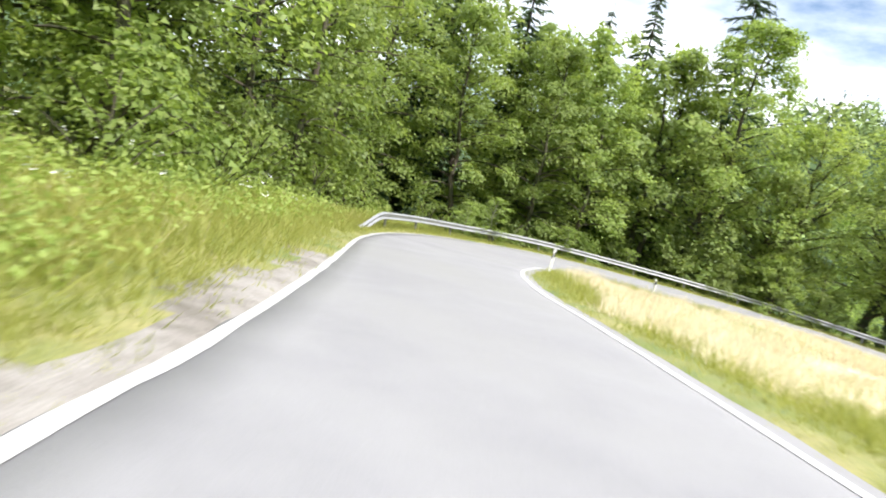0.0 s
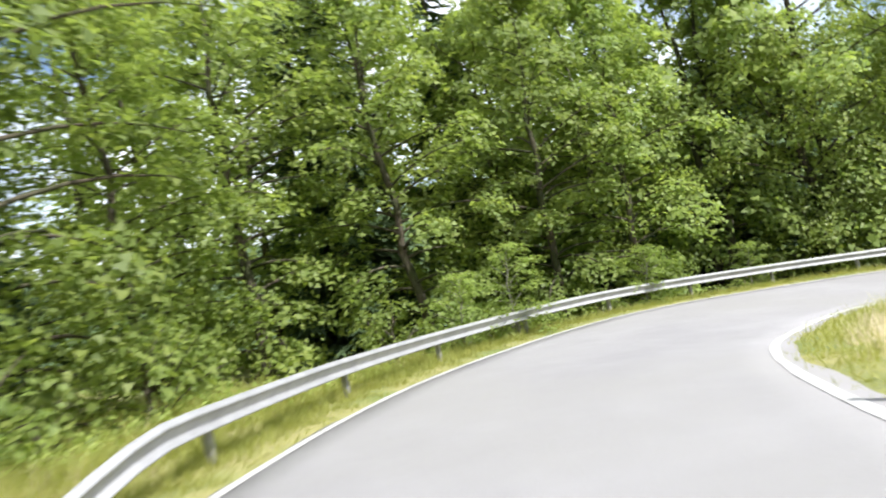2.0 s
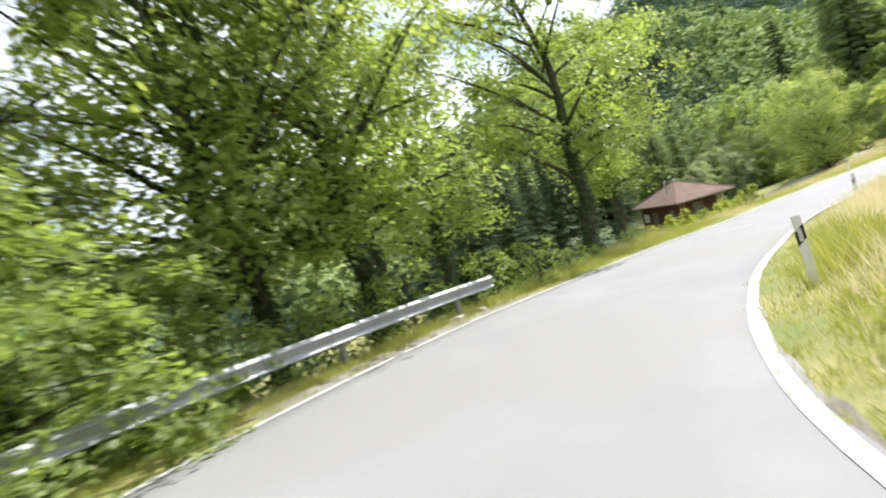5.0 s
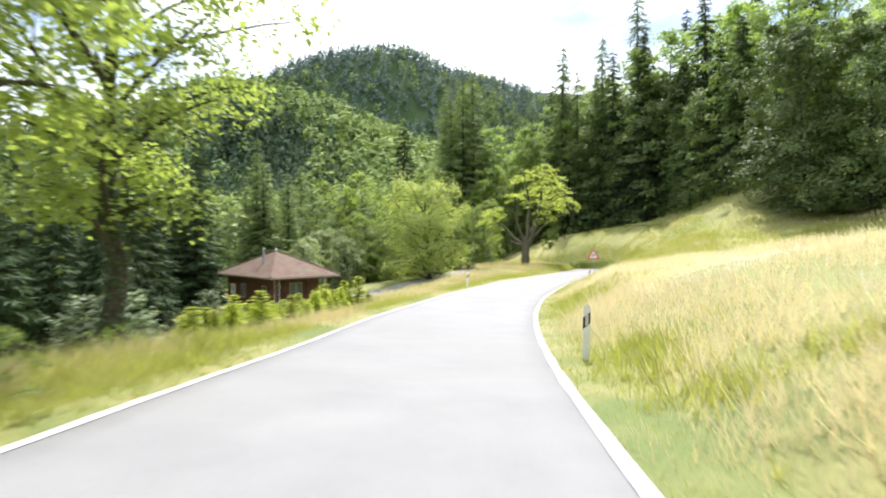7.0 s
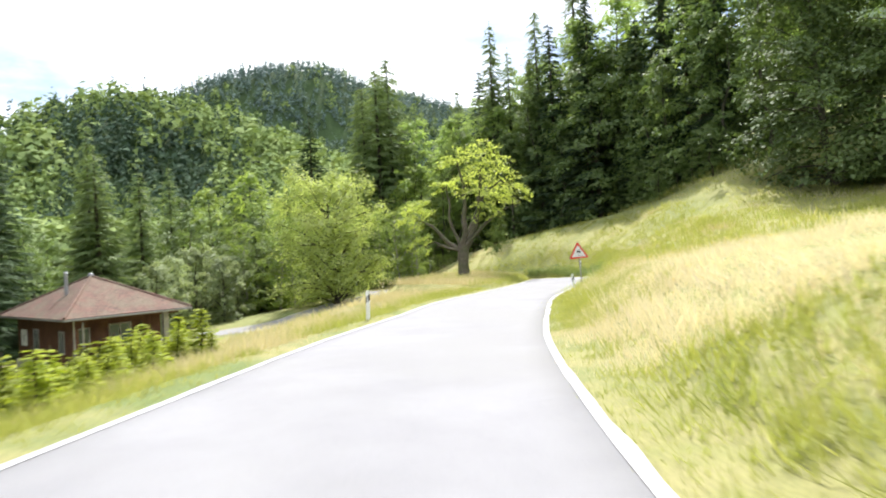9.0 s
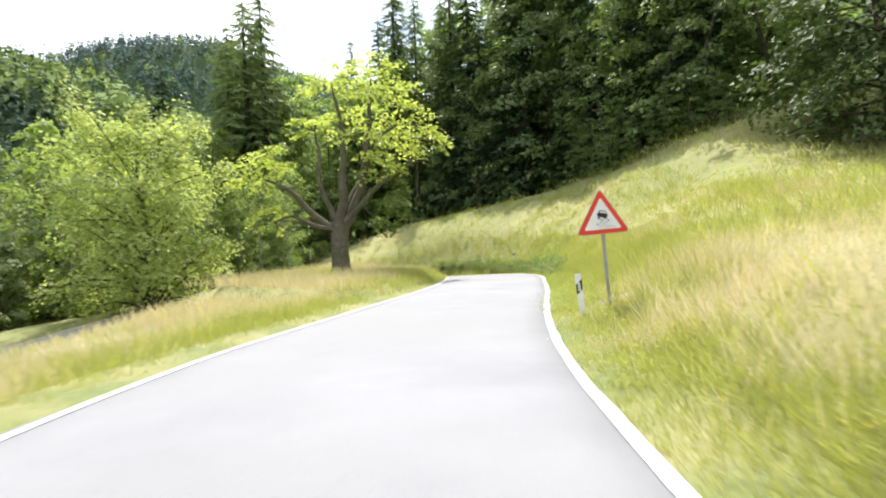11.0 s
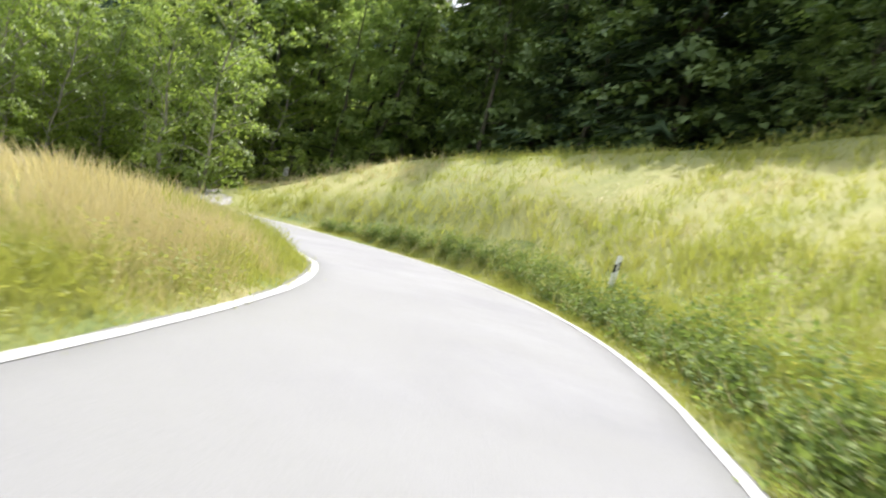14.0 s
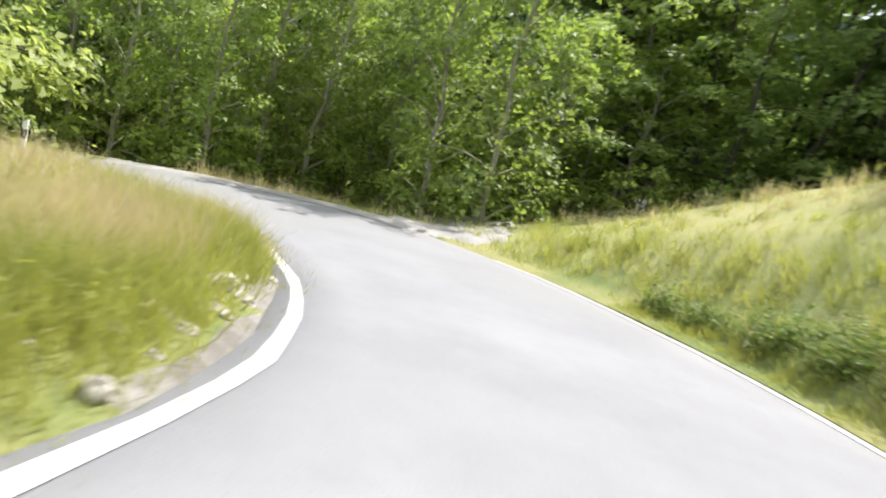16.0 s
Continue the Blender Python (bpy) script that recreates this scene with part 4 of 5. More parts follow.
grow(SPRUCE, T_SPRUCE, "near edge spruces", [(82.6, -43.8), (87.2, -45.8), (96.5, -50.5)], 0.95, 1.15)
grow(VALE, "low leafy growth at the shady edge of the wood", "edge bushes", [(78.8, -38.6), (81.3, -39.2), (83.8, -40.1), (86.4, -41.2), (89.0, -42.2), (91.6, -44.0), (94.2, -46.6), (97.0, -49.0), (100.2, -50.8)], 0.2, 0.32, "shrub", 1.3)
DENSE = broadleaf("beech_tree", 37, 19.0, 5.6, 0.0, 24000, 0.40, L_SHADESIDE, M_BARK, 0.3, 72, 9, 1.05, low=0.95, droop=0.5, dome=2.4, plain=True, inner=0.6, thick=0.35)
for x, y, s in ((69.4, -34.6, 1.0), (64.2, -36.6, 0.95), (60.0, -40.5, 1.05)):
    plant(DENSE, x, y, s, label="broad dark green tree, its shade put into the leaf colour, branches hanging down to the meadow", group="meadow edge trees")
grow(SHADE, T_SHADE, "meadow edge wood", [(62, -46), (70, -48), (57, -43), (79, -48), (54, -52)], 0.8, 1.0, wide=1.1)

# ------------------------------------------------------------------ the old meadow tree
def old_tree():
    r = np.random.RandomState(501)
    root = new("old_maple_tree")
    m = Mesher()
    m.tube([(0, 0, -0.2), (0.03, 0.0, 0.4), (0, 0.05, 1.3), (0.0, 0.0, 2.3), (0.1, 0, 2.9)], [0.72, 0.52, 0.45, 0.50, 0.42], 12)
    right = np.array([-0.58, -0.81, 0.0])
    fwd = np.array([0.81, -0.58, 0.0])
    up = np.array([0, 0, 1.0])

    def spot(a, b, c):
        return right * a + fwd * b + up * c

    limbs = [((0.1, 0, 2.4), (1.1, 0.1, 4.2), (1.7, 0.3, 7.0), (1.9, 0.2, 10.6), 0.30), ((0, 0, 2.5), (0.2, -0.4, 5.0), (0.3, -0.4, 7.6), (-0.2, -0.3, 10.2), 0.26),
             ((-0.1, 0, 2.3), (-1.3, 0.1, 3.1), (-2.6, 0.2, 4.6), (-3.9, 0.3, 5.2), 0.21), ((0, 0, 2.6), (-0.9, 0.5, 4.6), (-1.0, 0.6, 7.2), (-1.5, 0.7, 8.2), 0.15),
             ((0.1, 0, 2.6), (1.8, -0.6, 4.4), (3.2, -1.0, 5.6), (4.4, -1.2, 5.9), 0.17), ((0.1, 0, 2.7), (1.2, 1.2, 5.0), (2.2, 2.2, 7.0), (3.0, 2.6, 8.6), 0.18),
             ((1.6, 0.3, 6.4), (2.4, 0.0, 7.5), (3.5, 0.2, 8.2), (4.3, 0.2, 8.0), 0.12), ((-0.1, 0, 2.2), (-1.2, -0.4, 2.7), (-2.5, -0.6, 3.2), (-3.3, -0.7, 2.9), 0.12)]
    for *pts, rad in limbs:
        line = curve_points([spot(*p) for p in pts], 0.5)
        u = np.linspace(0, 1, len(line))
        line[1:-1] += r.normal(size=(len(line) - 2, 3)) * 0.05
        m.tube(line, rad * (1 - u) ** 0.7 + 0.02, 7)
        for _ in range(5):
            b = line[r.randint(len(line) // 3, len(line))]
            tip = b + unit(r.normal(size=3) + (0, 0, 0.35)) * r.uniform(0.7, 1.6)
            m.tube(np.linspace(b, tip, 3) + r.normal(size=(3, 3)) * 0.04, [0.04, 0.025, 0.008], 5)
    part_mesh("trunk", m.mesh("old_maple_trunk", M_OLDBARK), root, "thick mossy trunk that forks low")
    lobes = [(1.9, 0.2, 10.8, 1.3), (0.9, -0.2, 10.2, 1.4), (2.9, 0.5, 9.6, 1.4), (-0.3, -0.3, 9.6, 1.3), (3.6, 0.3, 8.3, 1.3), (1.6, -1.2, 8.8, 1.4), (2.2, 1.8, 8.4, 1.4),
             (0.3, 0.5, 8.0, 1.2), (4.4, 0.0, 7.2, 1.2), (3.4, -1.2, 6.5, 1.2), (3.2, 2.4, 7.4, 1.2), (1.2, -1.5, 6.8, 1.1), (2.4, -0.6, 5.6, 1.0),
             (-3.9, 0.3, 5.8, 1.1), (-3.0, -0.2, 6.3, 0.9), (-4.5, 0.4, 4.8, 0.9), (-3.5, -0.7, 3.0, 0.8), (-1.5, 0.7, 8.0, 0.7)]
    ends = [spot(a, b, c) for a, b, c, _ in lobes]
    v, f = sprays(ends, [q[3] for q in lobes], 290, spot(1.2, 0, 6.5), 0.23, r)
    part_mesh("crown", mesh_from("old_maple_crown", v, f, L_MAPLE), root, "light green leaves in loose clumps")
    ivy = [spot(2.7 + r.normal() * 0.35, -0.4 + r.normal() * 0.35, z) for z in np.linspace(2.4, 5.2, 9)]
    v, f = sprays(ivy, [0.55] * 9, 260, spot(2.7, -0.4, 4), 0.17, r, 1.0)
    part_mesh("ivy", mesh_from("old_maple_ivy", v, f, L_HERB), root, "dark hanging ivy")
    return tagged(root, "old gnarled maple with a thick forked trunk in the hay meadow", "tree")


tree = old_tree()
tree.matrix_world = pose(91.5, -15.6, ground_z(91.5, -15.6) - 0.1)

# ------------------------------------------------------------------ guard rail
def guard_rail():
    root = thing("guard_rail", None, "galvanised steel guard rail on posts along the outside of the hairpin", "guard rail")
    i0, i1 = row_of(1.05, 22.1), row_of(32.7, 34.0)
    outs = np.interp(np.arange(i0, i1 + 1), [i0, i0 + 4, i0 + 12, i1 - 14, i1], [0.75, 0.7, 1.0, 1.05, 0.85])
    line = np.array([[*edge(i, 1, o), ROAD[i, 2]] for i, o in zip(range(i0, i1 + 1), outs)])
    s = np.r_[0, np.cumsum(np.linalg.norm(np.diff(line[:, :2], axis=0), axis=1))]
    total = s[-1]

    def at(d):
        p = np.array([np.interp(d, s, line[:, c]) for c in range(3)])
        q = np.array([np.interp(d + 0.3, s, line[:, c]) for c in range(3)]) - np.array([np.interp(d - 0.3, s, line[:, c]) for c in range(3)])
        t = q[:2] / (np.linalg.norm(q[:2]) + 1e-9)
        return p, t, np.array([t[1], -t[0]])       # point, along, towards the road

    profile = [(0.0, 0.44), (0.05, 0.443), (0.078, 0.452), (0.083, 0.466), (0.075, 0.482), (0.022, 0.522), (0.013, 0.54), (0.018, 0.56), (0.062, 0.645), (0.078, 0.668),
               (0.083, 0.686), (0.075, 0.702), (0.025, 0.742), (0.0, 0.75)]
    ring = profile + [(d - 0.006, z) for d, z in reversed(profile)]
    k = len(ring)

    def beam(d0, d1, name="beam"):
        ds = np.linspace(d0, d1, max(3, int((d1 - d0) / 0.5) + 1))
        v = []
        for d in ds:
            p, t, n = at(d)
            low = -0.62 * (1 - smooth(np.array([d]), 0.0, 3.4)[0])
            for off, z in ring:
                v.append((p[0] + n[0] * off, p[1] + n[1] * off, p[2] + z + low))
        f = [(a * k + b, a * k + (b + 1) % k, a * k + k + (b + 1) % k, a * k + k + b) for a in range(len(ds) - 1) for b in range(k)]
        part_mesh(name, mesh_from(name, v, np.array(f)[:, ::-1], M_STEEL, False), root)

    d = 0.0
    while d < total - 0.5:
        beam(d, min(d + 4.0, total) + 0.02)
        d += 4.0
    d = 4.0
    while d < total - 0.2:
        p, t, n = at(d)
        ang = math.degrees(math.atan2(t[1], t[0]))
        base = ground_z(*(p[:2] - n * 0.14)) - p[2]
        m = pose(p[0], p[1], p[2], 0, 0, ang)
        bm = bmesh.new()
        for x0, y0, x1, y1 in ((-0.05, 0.09, 0.05, 0.096), (-0.05, 0.096, -0.044, 0.19), (0.044, 0.096, 0.05, 0.19)):
            b = box(x0, y0, base - 0.3, x1, y1, 0.70)
            tmp = bpy.data.meshes.new("t")
            b.to_mesh(tmp)
            b.free()
            bm.from_mesh(tmp)
            bpy.data.meshes.remove(tmp)
        bm.transform(m)
        post = part("post", bm, M_POST_STEEL, root)
        bm = box(-0.045, 0.004, 0.50, 0.045, 0.089, 0.69)
        bm.transform(m)
        part("spacer", bm, M_STEEL, root)
        d += 4.0
    # rounded end piece
    p, t, n = at(total)
    bm = bmesh.new()
    bmesh.ops.create_cone(bm, cap_ends=True, segments=20, radius1=0.13, radius2=0.13, depth=0.31)
    bmesh.ops.bisect_plane(bm, geom=bm.verts[:] + bm.edges[:] + bm.faces[:], plane_co=(0, 0, 0), plane_no=(-1, 0, 0), clear_outer=True)
    bm.transform(pose(p[0] - n[0] * 0.09, p[1] - n[1] * 0.09, p[2] + 0.595, 0, 0, math.degrees(math.atan2(t[1], t[0]))))
    part("end_cap", bm, M_STEEL, root)


guard_rail()


# ------------------------------------------------------------------ delineator posts
def delineator():
    root = new("delineator_post")
    bm = bmesh.new()
    ring = [(-0.06, -0.045), (0.06, -0.045), (0.055, 0.02), (0.02, 0.06), (-0.02, 0.06), (-0.055, 0.02)]
    lo = [bm.verts.new((x, y, -0.6)) for x, y in ring]
    hi = [bm.verts.new((x, y, 1.02 - 0.45 * (y + 0.045))) for x, y in ring]
    for a in range(6):
        bm.faces.new((lo[a], lo[(a + 1) % 6], hi[(a + 1) % 6], hi[a]))
    bm.faces.new(hi), bm.faces.new(lo[::-1])
    bmesh.ops.recalc_face_normals(bm, faces=bm.faces[:])
    part("body", bm, M_WHITE, root, bevel=0.006)
    bm = bmesh.new()
    big = [(x * 1.04, y * 1.05 + 0.0005) for x, y in ring]
    slant = lambda x: 0.10 * (x + 0.06) / 0.12
    lo = [bm.verts.new((x, y, 0.60 + slant(x))) for x, y in big]
    hi = [bm.verts.new((x, y, 0.80 + slant(x))) for x, y in big]
    for a in range(6):
        bm.faces.new((lo[a], lo[(a + 1) % 6], hi[(a + 1) % 6], hi[a]))
    bm.faces.new(hi), bm.faces.new(lo[::-1])
    bmesh.ops.recalc_face_normals(bm, faces=bm.faces[:])
    part("black_band", bm, M_BLACK, root, "slanted black band")
    part("reflector", box(-0.026, -0.056, 0.665, 0.026, -0.0475, 0.845), M_REFLECT, root, "pale upright reflector", bevel=0.003)
    return root


POST = delineator()
for x, y, lean in ((5.2, 24.0, 2), (13.0, 32.8, -4), (27.4, 32.55, -3), (43.4, 22.5, 1), (68.5, 8.1, 2), (71.55, -6.0, -6), (91.0, -30.45, 4), (109.4, -18.7, 0)):
    i = row_of(x, y)
    face = math.degrees(math.atan2(tang[i, 1], tang[i, 0])) - 90
    ob = copy_thing(POST, pose(x, y, max(ground_z(x, y), ROAD[i, 2] - 0.05) - 0.02 + (-0.06 if 80 < x < 100 else 0.12 if x > 100 else -0.14 if x > 70 else 0.0), 0, lean, face))
    tagged(ob, "white delineator post with black band and reflector on the verge", "delineator", "delineators")
retire(POST)


# ------------------------------------------------------------------ warning sign
def warning_sign():
    root = thing("warning_sign", None, "triangular red-bordered warning sign with skidding car on a grey pole", "road sign")
    face = math.degrees(math.atan2(-0.607, -0.795))       # local -y looks at the oncoming traffic
    x, y = 70.85, -5.58
    z = ground_z(x, y)
    m = pose(x, y, -6.27, 0, -3.5, face) @ Matrix.Scale(1.07, 4)

    def tri(side, corner, y0, y1, lift=0.0):
        bm = bmesh.new()
        h = side * math.sqrt(3) / 2
        pts = []
        cen = Vector((0, h / 3))
        for cx, cy, a0 in ((side / 2, 0, -90), (0, h, 30), (-side / 2, 0, 150)):
            c = Vector((cx, cy))
            inner = c + (cen - c).normalized() * corner * 2
            for q in range(5):
                a = radians(a0 + q * 30)
                pts.append(inner + Vector((math.cos(a), math.sin(a))) * corner)
        a = [bm.verts.new((p.x, y0, p.y + lift)) for p in pts]
        b = [bm.verts.new((p.x, y1, p.y + lift)) for p in pts]
        bm.faces.new(a), bm.faces.new(b[::-1])
        for i in range(len(pts)):
            bm.faces.new((a[i], b[i], b[(i + 1) % len(pts)], a[(i + 1) % len(pts)]))
        bmesh.ops.recalc_face_normals(bm, faces=bm.faces[:])
        bm.transform(m)
        return bm

    part("plate", tri(0.93, 0.045, 0.0, 0.02), M_STEEL, root, "grey metal back plate")
    part("border", tri(0.895, 0.04, -0.004, 0.004, 0.010), M_RED, root, "red border")
    part("panel", tri(0.645, 0.02, -0.008, -0.002, 0.082), M_SIGN, root, "white panel")

    def flat(name, pts):
        bm = bmesh.new()
        a = [bm.verts.new((px, -0.012, pz)) for px, pz in pts]
        b = [bm.verts.new((px, -0.006, pz)) for px, pz in pts]
        bm.faces.new(a), bm.faces.new(b[::-1])
        for i in range(len(pts)):
            bm.faces.new((a[i], b[i], b[(i + 1) % len(pts)], a[(i + 1) % len(pts)]))
        bmesh.ops.recalc_face_normals(bm, faces=bm.faces[:])
        bm.transform(m)
        part(name, bm, M_BLACK, root, "black pictogram piece")

    def turned(pts, deg, ox, oz):
        c, s = math.cos(radians(deg)), math.sin(radians(deg))
        return [(ox + px * c - pz * s, oz + px * s + pz * c) for px, pz in pts]

    flat("car_body", turned([(-0.085, -0.045), (0.085, -0.045), (0.09, 0.02), (0.07, 0.03), (-0.07, 0.03), (-0.09, 0.02)], -12, 0.01, 0.335))
    flat("car_roof", turned([(-0.07, 0.03), (-0.05, 0.075), (0.05, 0.075), (0.07, 0.03), (0.056, 0.03), (0.042, 0.062), (-0.042, 0.062), (-0.056, 0.03)], -12, 0.01, 0.335))
    for ox in (-0.055, 0.045):
        flat("car_wheel", turned([(-0.02, -0.07), (0.02, -0.07), (0.02, -0.044), (-0.02, -0.044)], -12, ox + 0.01, 0.335))
        wave = [(ox + 0.045 * math.sin(k * 0.75 + 0.4) * (1 + 0.12 * k) + 0.006 * k, 0.262 - k * 0.0155) for k in range(11)]
        flat("skid_mark", [(a + 0.007, b) for a, b in wave] + [(a - 0.007, b) for a, b in reversed(wave)])
    bm = rod((0, 0.045, z + 6.27 - 0.4), (0, 0.045, 0.62), 0.03, sides=14)
    bm.transform(m)
    part("pole", bm, M_POST_STEEL, root, "grey steel pole")
    for h in (0.14, 0.5):
        bm = box(-0.06, 0.018, h - 0.02, 0.06, 0.08, h + 0.02)
        bm.transform(m)
        part("clamp", bm, M_STEEL, root)


warning_sign()


def info_sign():
    root = thing("notice_sign", None, "small pale notice board on a post at the wood's edge", "sign")
    x, y = 124.5, -37.0
    z = ground_z(x, y)
    m = pose(x, y, 0, 0, 0, -55)
    for name, bm, mat, bev in (("post", rod((0, 0.03, z - 0.3), (0, 0.03, -6.95), 0.035), M_POST_STEEL, 0), ("panel", box(-0.30, -0.02, -7.65, 0.30, 0.0, -6.95), M_SIGN, 0.006),
                               ("text_bar", box(-0.2, -0.026, -7.2, 0.2, -0.021, -7.12), M_POST_STEEL, 0), ("text_bar", box(-0.2, -0.026, -7.42, 0.12, -0.021, -7.36), M_POST_STEEL, 0)):
        bm.transform(m)
        part(name, bm, mat, root, bevel=bev)


info_sign()


# ------------------------------------------------------------------ the house
def house():
    floor = -11.75
    root = thing("house", None, "small brown timber house with a tiled pyramid roof and open porch", "house")
    m = pose(99.7, 11.2, floor, 0, 0, 13)
    LX, LY, E = 5.75, 3.95, 3.2          # half sizes at the eaves, eaves' height
    WX0, WX1, WY0, WY1 = -3.0, 4.9, -3.1, 3.1     # closed part; the porch lies before WX0

    def add(name, bm, mat, label="", bevel=0.0, parent=None):
        bm.transform(m)
        return part(name, bm, mat, parent or root, label, bevel)

    add("plinth", box(-5.2, -3.3, -1.2, 5.0, 3.25, 0.25), M_CONCRETE, "grey concrete plinth")
    for b in (box(WX0, WY0, 0.25, WX1, WY0 + 0.18, E), box(-5.0, WY1 - 0.18, 0.25, WX1, WY1, E),
              box(WX0, WY0 + 0.18, 0.25, WX0 + 0.18, WY1 - 0.18, E), box(WX1 - 0.18, WY0 + 0.18, 0.25, WX1, WY1 - 0.18, E)):
        add("wall", b, M_WOOD, "dark brown timber wall")
    x = -5.0
    while x < WX1 - 0.1:            # upright cover boards on the two seen walls
        add("board", box(x, WY1 + 0.002, 0.27, x + 0.19, WY1 + 0.022, E - 0.03), M_WOOD)
        x += 0.215
    y = WY0 + 0.02
    while y < WY1 - 0.3:
        add("board", box(WX0 - 0.022, y, 0.27, WX0 - 0.002, y + 0.19, E - 0.03), M_WOOD)
        y += 0.215

    def window(a0, z0, a1, z1, wall):
        def put(p0, d0, b0, p1, d1, b1):
            return box(p0, WY1 + d0, b0, p1, WY1 + d1, b1) if wall == "side" else box(WX0 - d1, p0, b0, WX0 - d0, p1, b1)
        w = add("window", put(a0, 0.028, z0, a1, 0.036, z1), M_GLASS, "window with green-tinted glass")
        for p0, b0, p1, b1 in ((a0 - 0.07, z0 - 0.07, a1 + 0.07, z0), (a0 - 0.07, z1, a1 + 0.07, z1 + 0.07), (a0 - 0.07, z0, a0, z1), (a1, z0, a1 + 0.07, z1),
                               ((a0 + a1) / 2 - 0.025, z0, (a0 + a1) / 2 + 0.025, z1)):
            add("frame", put(p0, 0.024, b0, p1, 0.07, b1), M_CONCRETE, "pale window frame", parent=w)

    window(1.0, 1.05, 1.75, 2.35, "side")
    window(-3.3, 1.05, -2.6, 2.35, "side")
    window(1.6, 1.5, 2.3, 2.4, "front")
    window(-1.0, 1.2, 0.3, 2.5, "front")
    door = add("door", box(WX0 - 0.05, -2.6, 0.27, WX0 - 0.024, -1.6, 2.3), M_WOOD, "brown timber door")
    add("handle", box(WX0 - 0.09, -2.5, 1.2, WX0 - 0.052, -2.44, 1.34), M_STEEL, parent=door)
    notice = add("notice", box(3.1, WY1 + 0.026, 1.2, 4.2, WY1 + 0.05, 2.3), M_WHITE, "white notice panel", 0.004)
    add("picture", box(3.55, WY1 + 0.052, 1.5, 3.75, WY1 + 0.056, 1.95), M_POST_STEEL, "grey upright bar on the notice", parent=notice)
    add("porch_post", rod((-5.1, 2.7, 0.25), (-5.1, 2.7, E), 0.06, sides=12), M_POST_STEEL, "thin grey porch post")
    add("porch_post", box(-5.3, -2.55, -0.6, -4.95, -2.2, E), M_PALEBARK, "thick pale porch post", 0.02)
    add("porch_beam", box(-5.2, -3.3, E - 0.2, -4.95, 2.9, E), M_WOOD)
    add("porch_rail", box(-5.15, -1.9, 1.05, -5.08, 1.2, 1.13), M_WOOD)
    add("bench", box(-3.5, 0.2, 0.25, -3.1, 2.2, 0.7), M_CONCRETE, "pale grey bench by the wall", 0.02)
    apex = Vector((0.3, 0.0, 5.6))
    corners = [Vector((-LX, -LY, E)), Vector((LX, -LY, E)), Vector((LX, LY, E)), Vector((-LX, LY, E))]
    add("soffit", box(-LX + 0.05, -LY + 0.05, E + 0.02, LX - 0.05, LY - 0.05, E + 0.07), M_WOOD)
    for a, b in zip(corners, corners[1:] + corners[:1]):
        # stepped courses of tiles, one band each
        bm = bmesh.new()
        courses = 20
        up = (b - a).cross(apex - a).normalized()
        rows = []
        for c in range(courses + 1):
            for lift in ((0.10, 0.15) if c == 0 else (0.138, 0.15) if c < courses else (0.12,)):
                u = c / courses * 0.995
                rows.append([bm.verts.new(v + up * lift) for v in (a.lerp(apex, u), b.lerp(apex, u))])
        for p, q in zip(rows, rows[1:]):
            bm.faces.new((p[0], p[1], q[1], q[0]))
        add("roof_slope", bm, M_ROOF, "weathered red-brown tiles")
        d = (b - a)
        fas = rod(a + Vector((0, 0, 0.03)), b + Vector((0, 0, 0.03)), 0.07, sides=8)
        add("gutter", fas, M_POST_STEEL)
    for c in corners:
        add("hip_cap", rod(c + Vector((0, 0, 0.18)), apex + Vector((0, 0, 0.17)), 0.09, sides=8), M_ROOF)
    bm = bmesh.new()
    bmesh.ops.create_uvsphere(bm, u_segments=12, v_segments=8, radius=0.2)
    bm.transform(Matrix.Translation(apex + Vector((0, 0, 0.2))))
    add("finial", bm, M_STEEL)
    pipe = add("chimney", rod((-0.6, 1.9, 4.2), (-0.6, 1.9, 6.0), 0.12, sides=14), M_STEEL, "grey metal flue")
    add("cowl", rod((-0.6, 1.9, 6.0), (-0.6, 1.9, 6.15), 0.17, 0.06, sides=14), M_STEEL, parent=pipe)
    add("downpipe", rod((-5.06, 3.2, 0.2), (-5.06, 3.2, E), 0.05), M_POST_STEEL)


house()
hr = np.random.RandomState(9)
for k in range(88):
    u = 0.87 * k / 87
    x, y = 58.5 + 32 * u + hr.normal() * 0.9, 26.7 - 19.5 * u + hr.normal() * 1.0
    plant(TINY[k % 3], x, y, hr.uniform(0.75, 1.2) * (0.82 if u < 0.4 else 1.0 if u < 0.8 else 1.2), 0.05, wide=1.1, label="bright yellow-green young spruce in a loose hedge", category="conifer", group="young spruces")
PINE = conifer("pine_bush", 140, 3.6, 1.75, 0.02, 14, 9, L_PINE, M_BARK, 0.0, 10, 0.55, 0.45, 0.45, hang=0.05, broad=0.30)
grow([PINE], "bushy grey-green young pine beside the house", "garden pines", [(92.0, 19.6), (66.8, 27.8), (69.5, 29.5)], 0.95, 1.1, "conifer")


